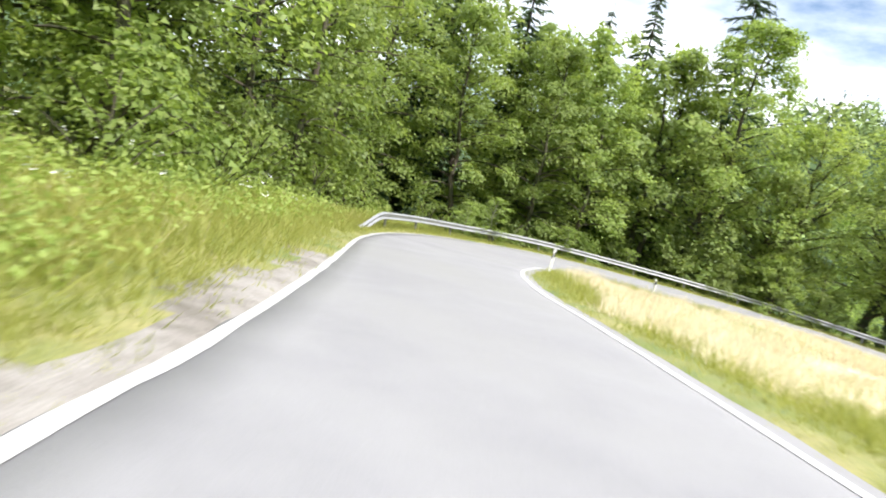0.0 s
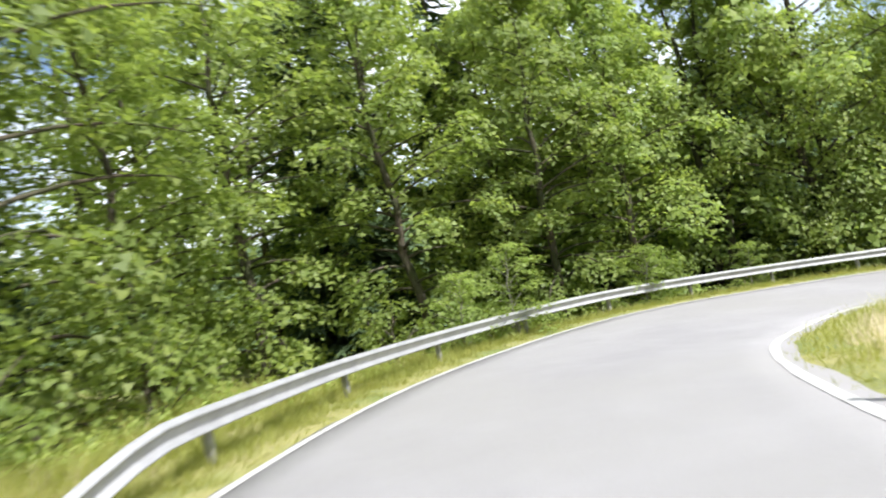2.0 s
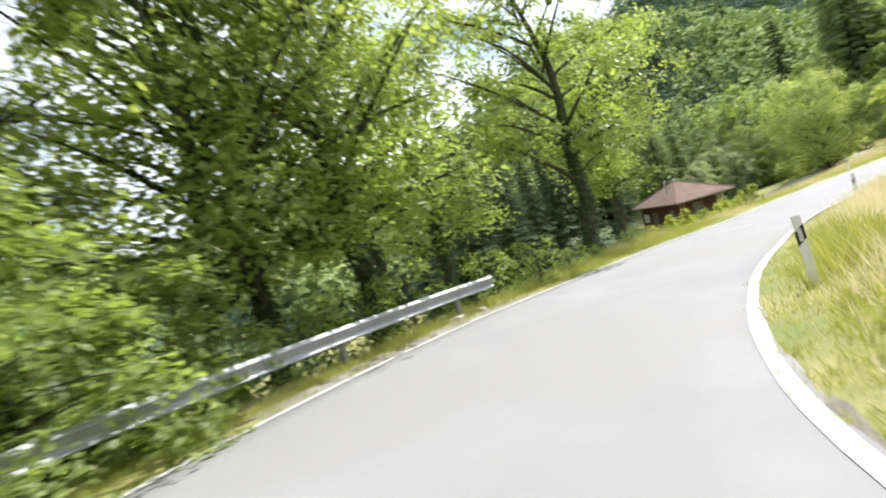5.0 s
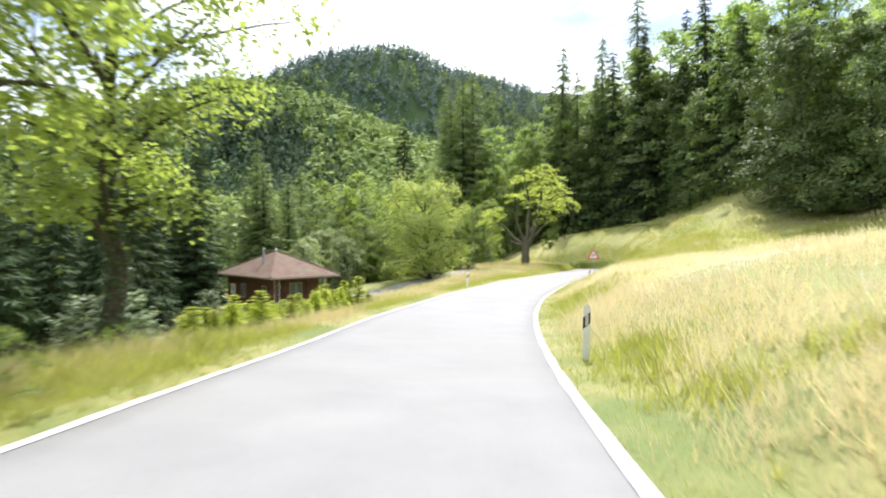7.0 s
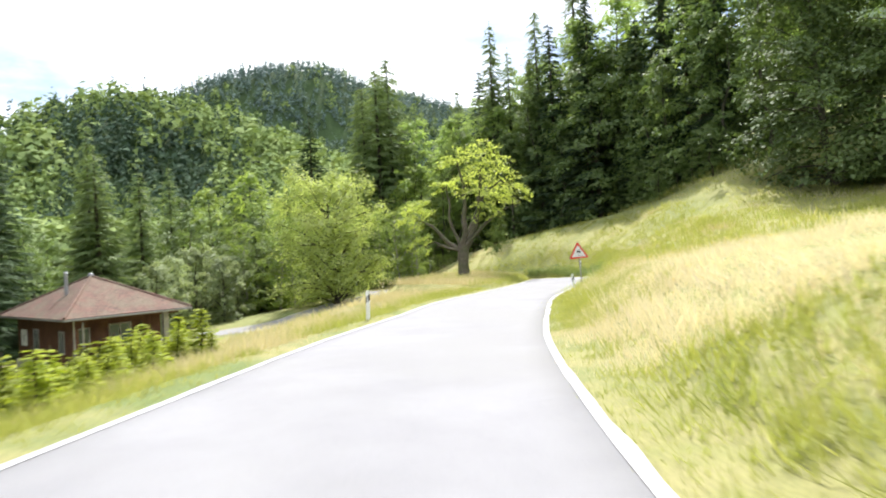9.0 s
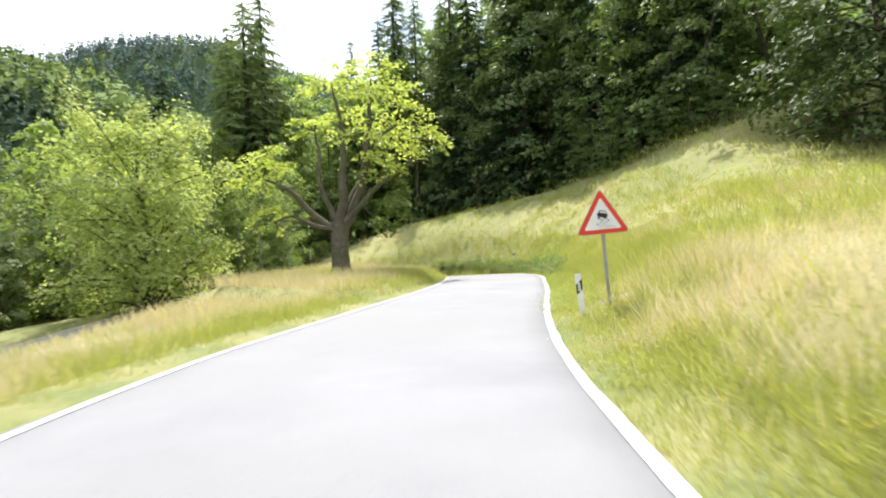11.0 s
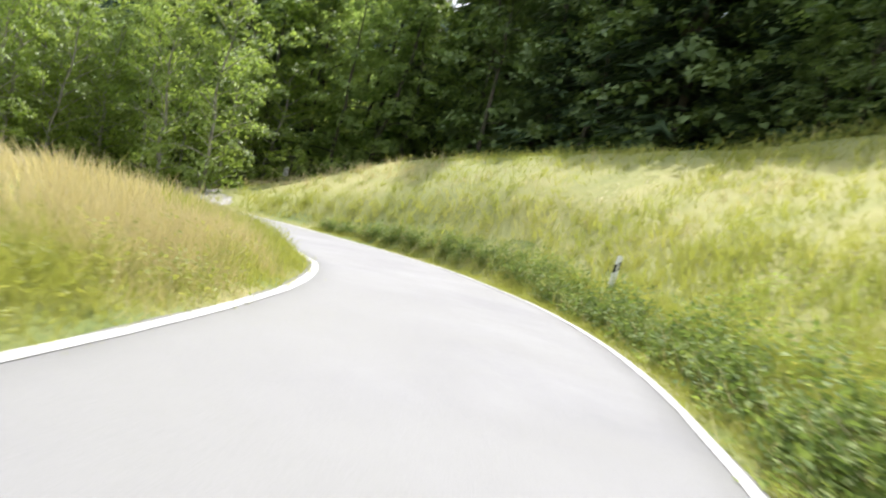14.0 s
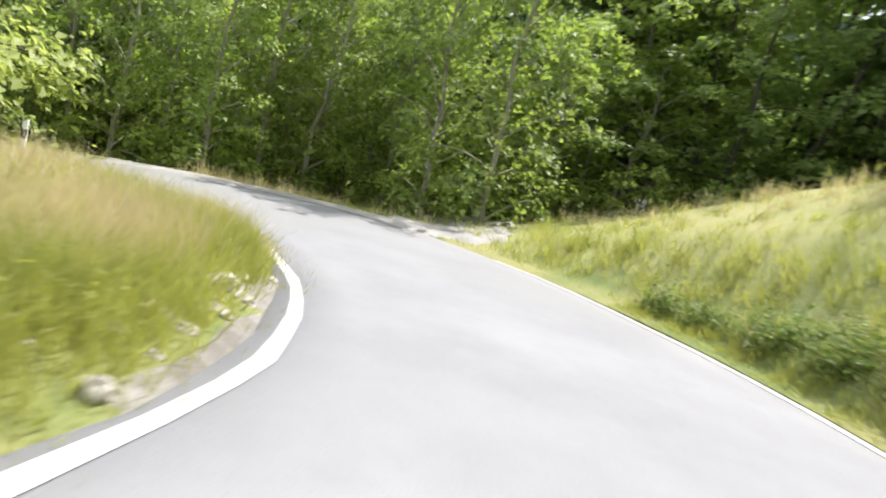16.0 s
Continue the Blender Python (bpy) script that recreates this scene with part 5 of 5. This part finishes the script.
def flag_pole():
    """A short pole with a flag that hangs in folds in the still air."""
    x, y = 97.9, 23.5
    z = ground_z(x, y)
    root = thing("flag_pole", None, "short pole with a red flag hanging limp beside the house", "flag")
    part("pole", rod((x, y, z - 0.3), (x, y, -9.6), 0.05, 0.035, 12), M_POST_STEEL, root, "grey metal pole")

    def folds(z0, z1, w0, w1, lift):
        n = 14
        v = []
        for zz in np.linspace(z0, z1, 9):
            for k in range(n):
                u = w0 + (w1 - w0) * k / (n - 1)
                fold = 0.09 * math.sin(u * 22 + zz * 0.8)
                v.append((x + 0.05 + 0.35 * u + lift, y + fold - 0.85 * u, zz - 0.35 * u))
        f = [(a * n + b, a * n + b + 1, a * n + n + b + 1, a * n + n + b) for a in range(8) for b in range(n - 1)]
        return v, f

    v, f = folds(-9.8, -12.2, 0.0, 0.75, 0.0)
    me = mesh_from("cloth", v, f, M_FLAG, True)
    cloth = part_mesh("cloth", me, root, "limp red cloth")
    for z0, z1, w0, w1 in ((-10.5, -11.5, 0.28, 0.46), (-10.85, -11.15, 0.15, 0.6)):
        v, f = folds(z0, z1, w0, w1, -0.03)
        part_mesh("white_bar", mesh_from("white_bar", v, f, M_SIGN, True), cloth, "white bar of the flag")


flag_pole()
retire(PINE)

# ------------------------------------------------------------------ grass
def blades(points, z, height, width, r, per=6, spread_r=0.10, lean=0.35, flow=0.0):
    """Tufts of thin leaning blades, each one pointed sliver."""
    n = len(points) * per
    base = np.repeat(np.c_[points, z], per, 0)
    base[:, :2] += r.normal(size=(n, 2)) * np.repeat(np.broadcast_to(spread_r, len(points)), per)[:, None]
    h = np.repeat(height, per) * r.uniform(0.5, 1.15, n)
    w = np.repeat(width, per) * r.uniform(0.7, 1.3, n)
    a = r.uniform(0, 6.283, n)
    side = np.c_[np.cos(a), np.sin(a), 0 * a]
    tilt = r.normal(size=(n, 2)) * lean * 1.35 + np.array([0.10, 0.05])
    way = 2.2 * rough(base[:, :2], 2.6, 41)
    lodged = smooth(rough(base[:, :2], 1.9, 42) + 0.5 * rough(base[:, :2], 6.0, 43), 0.1, 1.3) * flow
    tilt += np.c_[np.cos(way), np.sin(way)] * lodged[:, None] * 1.5
    h = h * (1 - 0.55 * lodged)
    tip = base + np.c_[tilt * h[:, None], h]
    v = np.stack([base - side * w[:, None] * 0.5, base + side * w[:, None] * 0.5, tip], 1).reshape(-1, 3)
    return v, np.arange(3 * n).reshape(-1, 3)


gr = np.random.RandomState(31)
LAST = row_of(110.8, -20)


def road_side_points(n, near, far, power=1.5, i0=8, i1=LAST):
    i = gr.randint(i0, i1, n)
    side = gr.choice([-1, 1], n)
    out = near + (far - near) * gr.uniform(0, 1, n) ** power
    p = ROAD[i, :2] + NORM[i] * (side * (ROAD[i, 3] + out))[:, None] + gr.normal(size=(n, 2)) * 0.35
    o, zr, sd = near_road(p)
    ok = o > near
    return p[ok], o[ok], sd[ok]


def is_meadow(p):
    """True where hay meadow grows, not wood floor."""
    x, y = p[:, 0], p[:, 1]
    wood = ((x < -7) | ((y > 39) & (x < 34)) | ((y > 34) & (x > 30) & (x < 60)) | (y < -46 + 0.25 * np.maximum(0, x - 95)) | (x > 122) | ((x > 112) & (y > -20)))
    return ~wood


def grow_grass(name, label, pts, o, heights, widths, straw_bias, per, spread_r, flow=0.0):
    patch = 0.5 + 0.34 * rough(pts, 3.2, 21) + 0.2 * rough(pts, 0.9, 22) + 0.12 * gr.normal(size=len(pts))
    _, _, gs = near_road(pts)
    inner = (gs < 0) & (pts[:, 0] > 3) & (pts[:, 0] < 74)
    inner &= (pts[:, 1] > -12 + 3 * gr.normal(size=len(pts))) & (pts[:, 0] < 69 + 2.5 * gr.normal(size=len(pts)))
    reach = np.where((pts[:, 0] > 66) & (pts[:, 0] < 83), 3.4, np.where(inner & (pts[:, 0] > 50), 5.0, np.where(inner & (pts[:, 0] > 40), 3.6, np.where(inner & (pts[:, 0] > 9), 4.8, 2.2))))
    lush = ((gs > 0) & (pts[:, 0] < 44) & (pts[:, 1] > 22)) | ((pts[:, 0] < 0) & (pts[:, 1] < 24))
    slope = (gs < 0) & (pts[:, 0] > 74)
    dry = patch - 0.24 * lush - 0.03 * slope + 0.05 * ((gs > 0) & (pts[:, 0] > 84)) + 0.12 * ((gs > 0) & (pts[:, 0] > 100) & (o > 1.2)) + (straw_bias + 0.44 * inner) * smooth(o, 0.3, 2.2) - 0.46 * (1 - smooth(o / reach, 0.1, 1.0)) > 0.5
    z = land(pts) - 0.03
    heights = heights * np.where(inner & (o > 2.0), 0.62, np.where(slope & (o > 3.0), 0.7, 1.0))
    for mask, mat, kindname in ((~dry, L_GRASS, "green"), (dry & ~inner, L_STRAW, "dry"), (dry & inner, L_HAY, "pale dry")):
        q = pts[mask]
        k = 1.0 if kindname == "green" else 1.12
        v, f = blades(q, z[mask], heights[mask] * k, widths[mask] * (1.0 if kindname == "green" else 0.8), gr, per, spread_r, 0.34 if kindname == "green" else 0.26, flow)
        thing(name, mesh_from(name, v, f, mat), label % kindname, "grass", kind="stuff")


p, o, sd = road_side_points(42000, 0.06, 3.2, 1.0)
bare = ((p[:, 0] < 2) & (p[:, 1] < 12) & (o < 0.7))
bare |= (p[:, 0] > 112.2) & (p[:, 1] < -19) & (p[:, 1] > -30.6) & (sd < 0)
eu, ew = (p[:, 0] - 71) * 0.72 - (p[:, 1] + 6.25) * 0.69, (p[:, 0] - 71) * 0.69 + (p[:, 1] + 6.25) * 0.72
bare |= ((eu / 1.3) ** 2 + (ew / 0.35) ** 2 < 1) & (gr.uniform(0, 1, len(p)) < 0.6)
bare |= (p[:, 0] > 98) & (p[:, 0] < 104) & (p[:, 1] < -24) & (sd > 0) & (o < 0.65)
bare |= (np.hypot(p[:, 0] - 72.1, p[:, 1] + 8.3) < 0.75)
keep = ~bare | (gr.uniform(0, 1, len(p)) < 0.22)
p, o = p[keep], o[keep]
grow_grass("verge_grass", "tufts of %s grass on the road's verge", p, o, 0.12 + 0.45 * smooth(o, 0.1, 1.9) * gr.uniform(0.5, 1.2, len(p)), np.full(len(p), 0.017) + 0.004 * o, -0.10, 7, 0.10)
i = gr.randint(row_of(1.2, 21), row_of(45, 25.3), 8000)
o = 0.02 + 1.25 * gr.uniform(0, 1, len(i))
p = np.array([edge(a, 1, b) for a, b in zip(i, o)]) + tang[i] * gr.uniform(-0.45, 0.45, (len(i), 1))
grow_grass("rim_grass", "lush %s grass under the guard rail", p, o, 0.09 + 0.20 * smooth(o, 0.1, 1.0) * gr.uniform(0.5, 1.3, len(p)), np.full(len(p), 0.016), -0.3, 6, 0.09)
i = gr.randint(row_of(84, -19), row_of(108, -27), 7500)
o = REACH[1][i] + 0.12 + 0.2 * smooth(ROAD[i, 0], 97.5, 100) + 1.9 * gr.uniform(0, 1, len(i))
p = np.array([edge(a, 1, b) for a, b in zip(i, o)]) + tang[i] * gr.uniform(-0.45, 0.45, (len(i), 1))
grow_grass("bank_grass", "thick %s grass on the cut bank of the bend", p, o, 0.14 + 0.36 * smooth(o, 0.2, 1.2) * gr.uniform(0.6, 1.2, len(p)), np.full(len(p), 0.0125), 0.08, 7, 0.12)
i = gr.randint(row_of(62, 10), row_of(85, -20), 11000)
o = 0.04 + 3.6 * gr.uniform(0, 1, len(i))
p = np.array([edge(a, -1, b) for a, b in zip(i, o)]) + tang[i] * gr.uniform(-0.45, 0.45, (len(i), 1))
soil = (np.hypot(p[:, 0] - 72.1, p[:, 1] + 8.3) < 0.75) | (np.hypot((p[:, 0] - 71.2) / 1.1, (p[:, 1] + 6.6) / 1.3) < 1) | (np.hypot((p[:, 0] - 72.3) / 0.8, (p[:, 1] + 8.6) / 1.0) < 1)
keep = ~soil | (gr.uniform(0, 1, len(p)) < 0.12)
p, o = p[keep], o[keep]
grow_grass("verge_grass", "lush %s grass and weeds on the inner verge", p, o, 0.14 + 0.34 * smooth(o, 0.1, 1.6) * gr.uniform(0.5, 1.2, len(p)), np.full(len(p), 0.013), -0.30, 6, 0.12)
i = gr.randint(row_of(79, -12.5), row_of(107, -27.8), 11000)
o = REACH[-1][i] + 0.04 + 1.3 * gr.uniform(0, 1, len(i)) ** 1.2
p = np.array([edge(a, -1, b) for a, b in zip(i, o)]) + tang[i] * gr.uniform(-0.45, 0.45, (len(i), 1))
grow_grass("rim_grass", "short %s grass and weeds beside the white line", p, o, 0.10 + 0.22 * smooth(o, 0.0, 0.8) * gr.uniform(0.5, 1.3, len(p)), np.full(len(p), 0.015), -0.5, 6, 0.09)
p, o, sd = road_side_points(34000, 2.6, 9.5, 1.1)
keep = (is_meadow(p) | (o < 3.5)) & ~((p[:, 0] > 112) & (p[:, 1] > -30.6) & (p[:, 1] < -24))
p, o = p[keep], o[keep]
grow_grass("meadow_grass", "tall %s hay meadow grass", p, o, gr.uniform(0.38, 0.72, len(p)), 0.020 + 0.0025 * o, 0.02, 7, 0.16, 1.0)
p, o, sd = road_side_points(26000, 8.0, 28, 1.1)
keep = is_meadow(p)
p, o = p[keep], o[keep]
grow_grass("meadow_grass", "tall %s hay meadow grass", p, o, gr.uniform(0.34, 0.62, len(p)), 0.028 + 0.002 * o, 0.03, 8, 0.6, 1.0)
p = np.c_[gr.uniform(40, 122, 14000), gr.uniform(-50, 10, 14000)]
o, _, _ = near_road(p)
keep = is_meadow(p) & (o > 12)
p, o = p[keep], o[keep]
grow_grass("meadow_grass", "tall %s hay meadow grass", p, o, gr.uniform(0.24, 0.42, len(p)), 0.05 + 0.0005 * o, 0.0, 9, 0.95, 0.6)

# ------------------------------------------------------------------ herbs, brambles, flowers
def leafy_clumps(name, label, pts, radius, height, per, leaf, mat, r):
    z = land(pts)
    cs = np.repeat(np.c_[pts, z], per, 0)
    d = r.normal(size=(len(cs), 3)) * np.array([radius, radius, height * 0.4])
    d[:, 2] = np.abs(d[:, 2]) + 0.04
    cs = cs + d
    ns = unit(np.array([0, 0, 1.0]) + 0.6 * r.normal(size=(len(cs), 3)))
    v, f = leaf_cards(cs, ns, leaf * r.uniform(0.6, 1.4, len(cs)), r, 0.65)
    return thing(name, mesh_from(name, v, f, mat), label, "undergrowth", kind="stuff")


i = gr.randint(row_of(83, -18), row_of(107, -28), 800)
op = 0.44 + 0.34 * smooth(ROAD[i, 0], 91, 98) + np.abs(gr.normal(size=len(i))) * 0.30
hp = np.array([edge(a, -1, b) for a, b in zip(i, op)]) + tang[i] * gr.uniform(-0.45, 0.45, (len(i), 1)) + gr.normal(size=(len(i), 2)) * 0.08
leafy_clumps("bramble_hedge", "low green brambles and nettles on the bank beside the road", hp[:620], 0.15, 0.62, 46, 0.09, L_HERB, gr)
bv, bf = blades(hp[:420], land(hp[:420]), np.full(420, 0.58), np.full(420, 0.012), gr, 2, 0.2, 0.6)
thing("bramble_stems", mesh_from("bramble_stems", bv, bf, L_STRAW), "dry arching stems among the roadside brambles", "undergrowth", kind="stuff")
i = gr.randint(4, row_of(1.4, 24), 700)
hp = np.array([edge(a, 1, b) for a, b in zip(i, gr.uniform(1.8, 6.0, 700))])
leafy_clumps("bank_herbs", "leafy green herbs on the roadside bank", hp, 0.3, 0.8, 45, 0.12, L_LUSH, gr)
i = gr.randint(row_of(2, 26), row_of(40, 29), 420)
hp = np.array([edge(a, 1, b) for a, b in zip(i, gr.uniform(1.9, 4.5, 420))])
leafy_clumps("rim_herbs", "green herbs and nettles behind the guard rail", hp, 0.25, 0.5, 45, 0.12, L_LUSH, gr)
for a0, a1, side, lo, hi, count, mat, label in (((83, -18), (100, -29.5), 1, 0.75, 2.2, 220, L_GRASS, "leafy green weeds among the bank's grass"), ((63, 9), (83, -18), -1, 0.3, 2.4, 170, L_GRASS, "pale leafy weeds along the inner verge"),
                                                   ((75, -7), (90, -26), -1, 0.2, 2.6, 260, L_LUSH, "bright green nettles and weeds along the inner verge")):
    i = gr.randint(row_of(*a0), row_of(*a1), count)
    hp = np.array([edge(a, side, b) for a, b in zip(i, gr.uniform(lo, hi, count))]) + gr.normal(size=(count, 2)) * 0.15
    leafy_clumps("bank_weeds", label, hp, 0.16, 0.40, 46, 0.052, mat, gr)
i = gr.randint(row_of(79, -12), row_of(88, -23), 60)
hp = np.array([edge(a, 1, b) for a, b in zip(i, gr.uniform(0.6, 1.2, 60))])
leafy_clumps("ditch_herbs", "dark green weeds along the meadow's cut edge", hp, 0.25, 0.3, 40, 0.06, L_GRASS, gr)
# white umbels on the bank and small yellow flowers in the grass
for count, mat, label, size, hgt, a, b, side, lo, hi in ((120, M_WHITE, "white umbel flowers on the roadside bank", 0.06, 0.85, 6, row_of(1, 22), 1, 2.0, 5.5),
                                                         (900, M_YELLOW, "small yellow meadow flowers", 0.024, 0.42, row_of(60, 12), row_of(90, -25), -1, 0.6, 5.0)):
    i = gr.randint(a, b, count)
    fp = np.array([edge(q, side, w) for q, w in zip(i, gr.uniform(lo, hi, count))])
    base = np.c_[fp, land(fp) + hgt * gr.uniform(0.7, 1.1, count)]
    cs = np.repeat(base, 5, 0) + gr.normal(size=(count * 5, 3)) * size * 0.7
    v, f = leaf_cards(cs, unit(np.array([0, 0, 1.0]) + 0.3 * gr.normal(size=(len(cs), 3))), np.full(len(cs), size), gr, 0.9)
    thing("wild_flowers", mesh_from("wild_flowers", v, f, mat), label, "flowers", kind="stuff")


# ------------------------------------------------------------------ stones at the cut verge
def stone(seed):
    r = random.Random(seed)
    bm = bmesh.new()
    bmesh.ops.create_icosphere(bm, subdivisions=3, radius=0.5)
    for v in bm.verts:
        q = v.co.normalized()
        k = 1 + 0.35 * noise.noise(q * 1.6 + Vector((seed, 0, 0))) + 0.12 * noise.noise(q * 4.5 + Vector((0, seed, 0)))
        v.co = Vector((q.x * 0.62 * k, q.y * 0.46 * k, q.z * 0.36 * k))
    me = bpy.data.meshes.new("stone")
    bm.to_mesh(me)
    bm.free()
    me.materials.append(M_ROCK)
    return me


STONES = [stone(k) for k in range(3)]
sr = random.Random(8)
for i0, i1, side, count in ((row_of(88, -23.5), row_of(102, -29), 1, 26), (row_of(98.5, -29.2), row_of(103.5, -29.4), 1, 12), (row_of(24, 38), row_of(33, 34), 1, 7)):
    for k in range(count):
        i = sr.randint(i0, i1)
        x, y = edge(i, side, sr.uniform(0.55, 0.95))
        s = sr.uniform(0.10, 0.24) if sr.random() < 0.85 else sr.uniform(0.26, 0.36)
        thing("stone", STONES[k % 3], "pale limestone lying at the edge of the verge", "stone", "verge stones",
              at=pose(x, y, ground_z(x, y) + 0.06 * s, sr.uniform(-12, 12), sr.uniform(-12, 12), sr.uniform(0, 360)) @ Matrix.Diagonal((s, s, s, 1)))

x, y = edge(row_of(98.5, -29.2), 1, 0.4)
thing("stone", STONES[1], "large pale limestone at the edge of the asphalt", "stone", "verge stones", at=pose(x, y, ground_z(x, y) + 0.05, 8, -10, 40) @ Matrix.Diagonal((0.17, 0.17, 0.24, 1)))

# ------------------------------------------------------------------ far woods
fr = np.random.RandomState(61)


def far_woods():
    """Crowns of the hillsides' trees as domes and cones of pointed leaf clumps."""
    n = 10500
    ang, dist = fr.uniform(radians(-42), radians(66), n), 80 * (8.0 ** (fr.uniform(0, 1, n) ** 0.8))
    p = np.c_[70 + np.cos(ang - 0.35) * dist * 1.1, 8 + np.sin(ang - 0.35) * dist]
    side = np.c_[fr.uniform(60, 420, 900), fr.uniform(110, 480, 900)]
    peak = np.c_[fr.uniform(650, 900, 2700), fr.uniform(-600, -80, 2700)]
    p = np.vstack([p[p[:, 0] < 640], side, peak])
    ell = np.hypot((p[:, 0] - 55) / 105, (p[:, 1] + 2) / 88)
    p = p[(ell > 1.16) & ~((p[:, 0] > 125) & (p[:, 0] < 176) & (p[:, 1] > -14) & (p[:, 1] < 56))]
    # keep the slopes that face the place
    z = land(p)
    away = np.array([70.0, 5.0]) - p
    dist = np.linalg.norm(away, axis=1)
    ok = land(p + away / dist[:, None] * 25) < z + 4
    p, z, dist = p[ok], z[ok], dist[ok]
    kind = 0.5 + 0.35 * rough(p, 22, 71) + 0.25 * fr.normal(size=len(p))
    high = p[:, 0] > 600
    close = dist < 230
    conif = kind > np.where(high, 0.12, 0.74)
    size = (2.7 + 0.003 * np.minimum(dist, 420)) * fr.uniform(0.7, 1.4, len(p))
    # the high hill's spruces get the needle colour with haze painted in
    for mask, mat, cone, label in ((high & conif, L_HAZEWOOD, True, "spruce forest on the high hill, distance haze in its blue-green colour"), (~conif & ~close, L_FAR, False, "broad-leaved forest on the far hillsides"), (~conif & close, L_FAR, False, "broad-leaved wood on the slopes across the valley"), (conif & ~high, L_FARSPRUCE, True, "dark spruce forest on the far hillsides")):
        q, zz, s = p[mask], z[mask], size[mask]
        fine = not cone and "valley" in label
        per = 20 if cone else 64 if fine else 34
        c = np.repeat(np.c_[q, zz], per, 0)
        ss = np.repeat(s, per)
        if cone:
            u = fr.uniform(0, 1, len(c)) ** 1.2
            a = fr.uniform(0, 6.283, len(c))
            rr = ss * 0.95 * (1 - u) * fr.uniform(0.7, 1.1, len(c)) + 0.12
            c = c + np.c_[np.cos(a) * rr, np.sin(a) * rr, ss * (0.5 + 4.0 * u)]
            nn = unit(np.c_[np.cos(a), np.sin(a), 0.9 + 0 * a] + 0.35 * fr.normal(size=(len(c), 3)))
            card = ss * (0.30 + 0.75 * (1 - u))
        else:
            d = unit(fr.normal(size=(len(c), 3)) + np.array([0, 0, 0.35]))
            lump = 1 + 0.22 * np.sin(d[:, 0] * 4 + np.repeat(fr.uniform(0, 6, len(q)), per)) * np.sin(d[:, 1] * 4 + d[:, 2] * 3)
            c = c + d * (ss * lump)[:, None] * np.array([1.2, 1.2, 1.55]) * fr.uniform(0.75, 1.05, (len(c), 1)) + np.c_[0 * ss, 0 * ss, ss * 2.3]
            nn = unit(d + np.array([0, 0, 0.35]) + 0.22 * fr.normal(size=(len(c), 3)))
            card = ss * (0.50 if fine else 0.74)
        v, _ = leaf_cards(c, nn, card * fr.uniform(0.6, 1.25, len(c)), fr, 0.95)
        v = v.reshape(-1, 4, 3)[:, [0, 1, 3]]
        v[:, 0] += 0.5 * (v[:, 0] - v[:, 1:].mean(1))
        v = v.reshape(-1, 3)
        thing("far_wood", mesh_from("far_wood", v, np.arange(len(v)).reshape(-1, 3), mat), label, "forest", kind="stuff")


far_woods()

retire(*EDGE, *HAIR, *MAPLE, *LIME, *WOOD, *SHADE, *YOUNG, *SILVER, *SHRUB, *SPRUCE, *LARCH, *TINY, ROUND, BROAD, DENSE, *VALE)
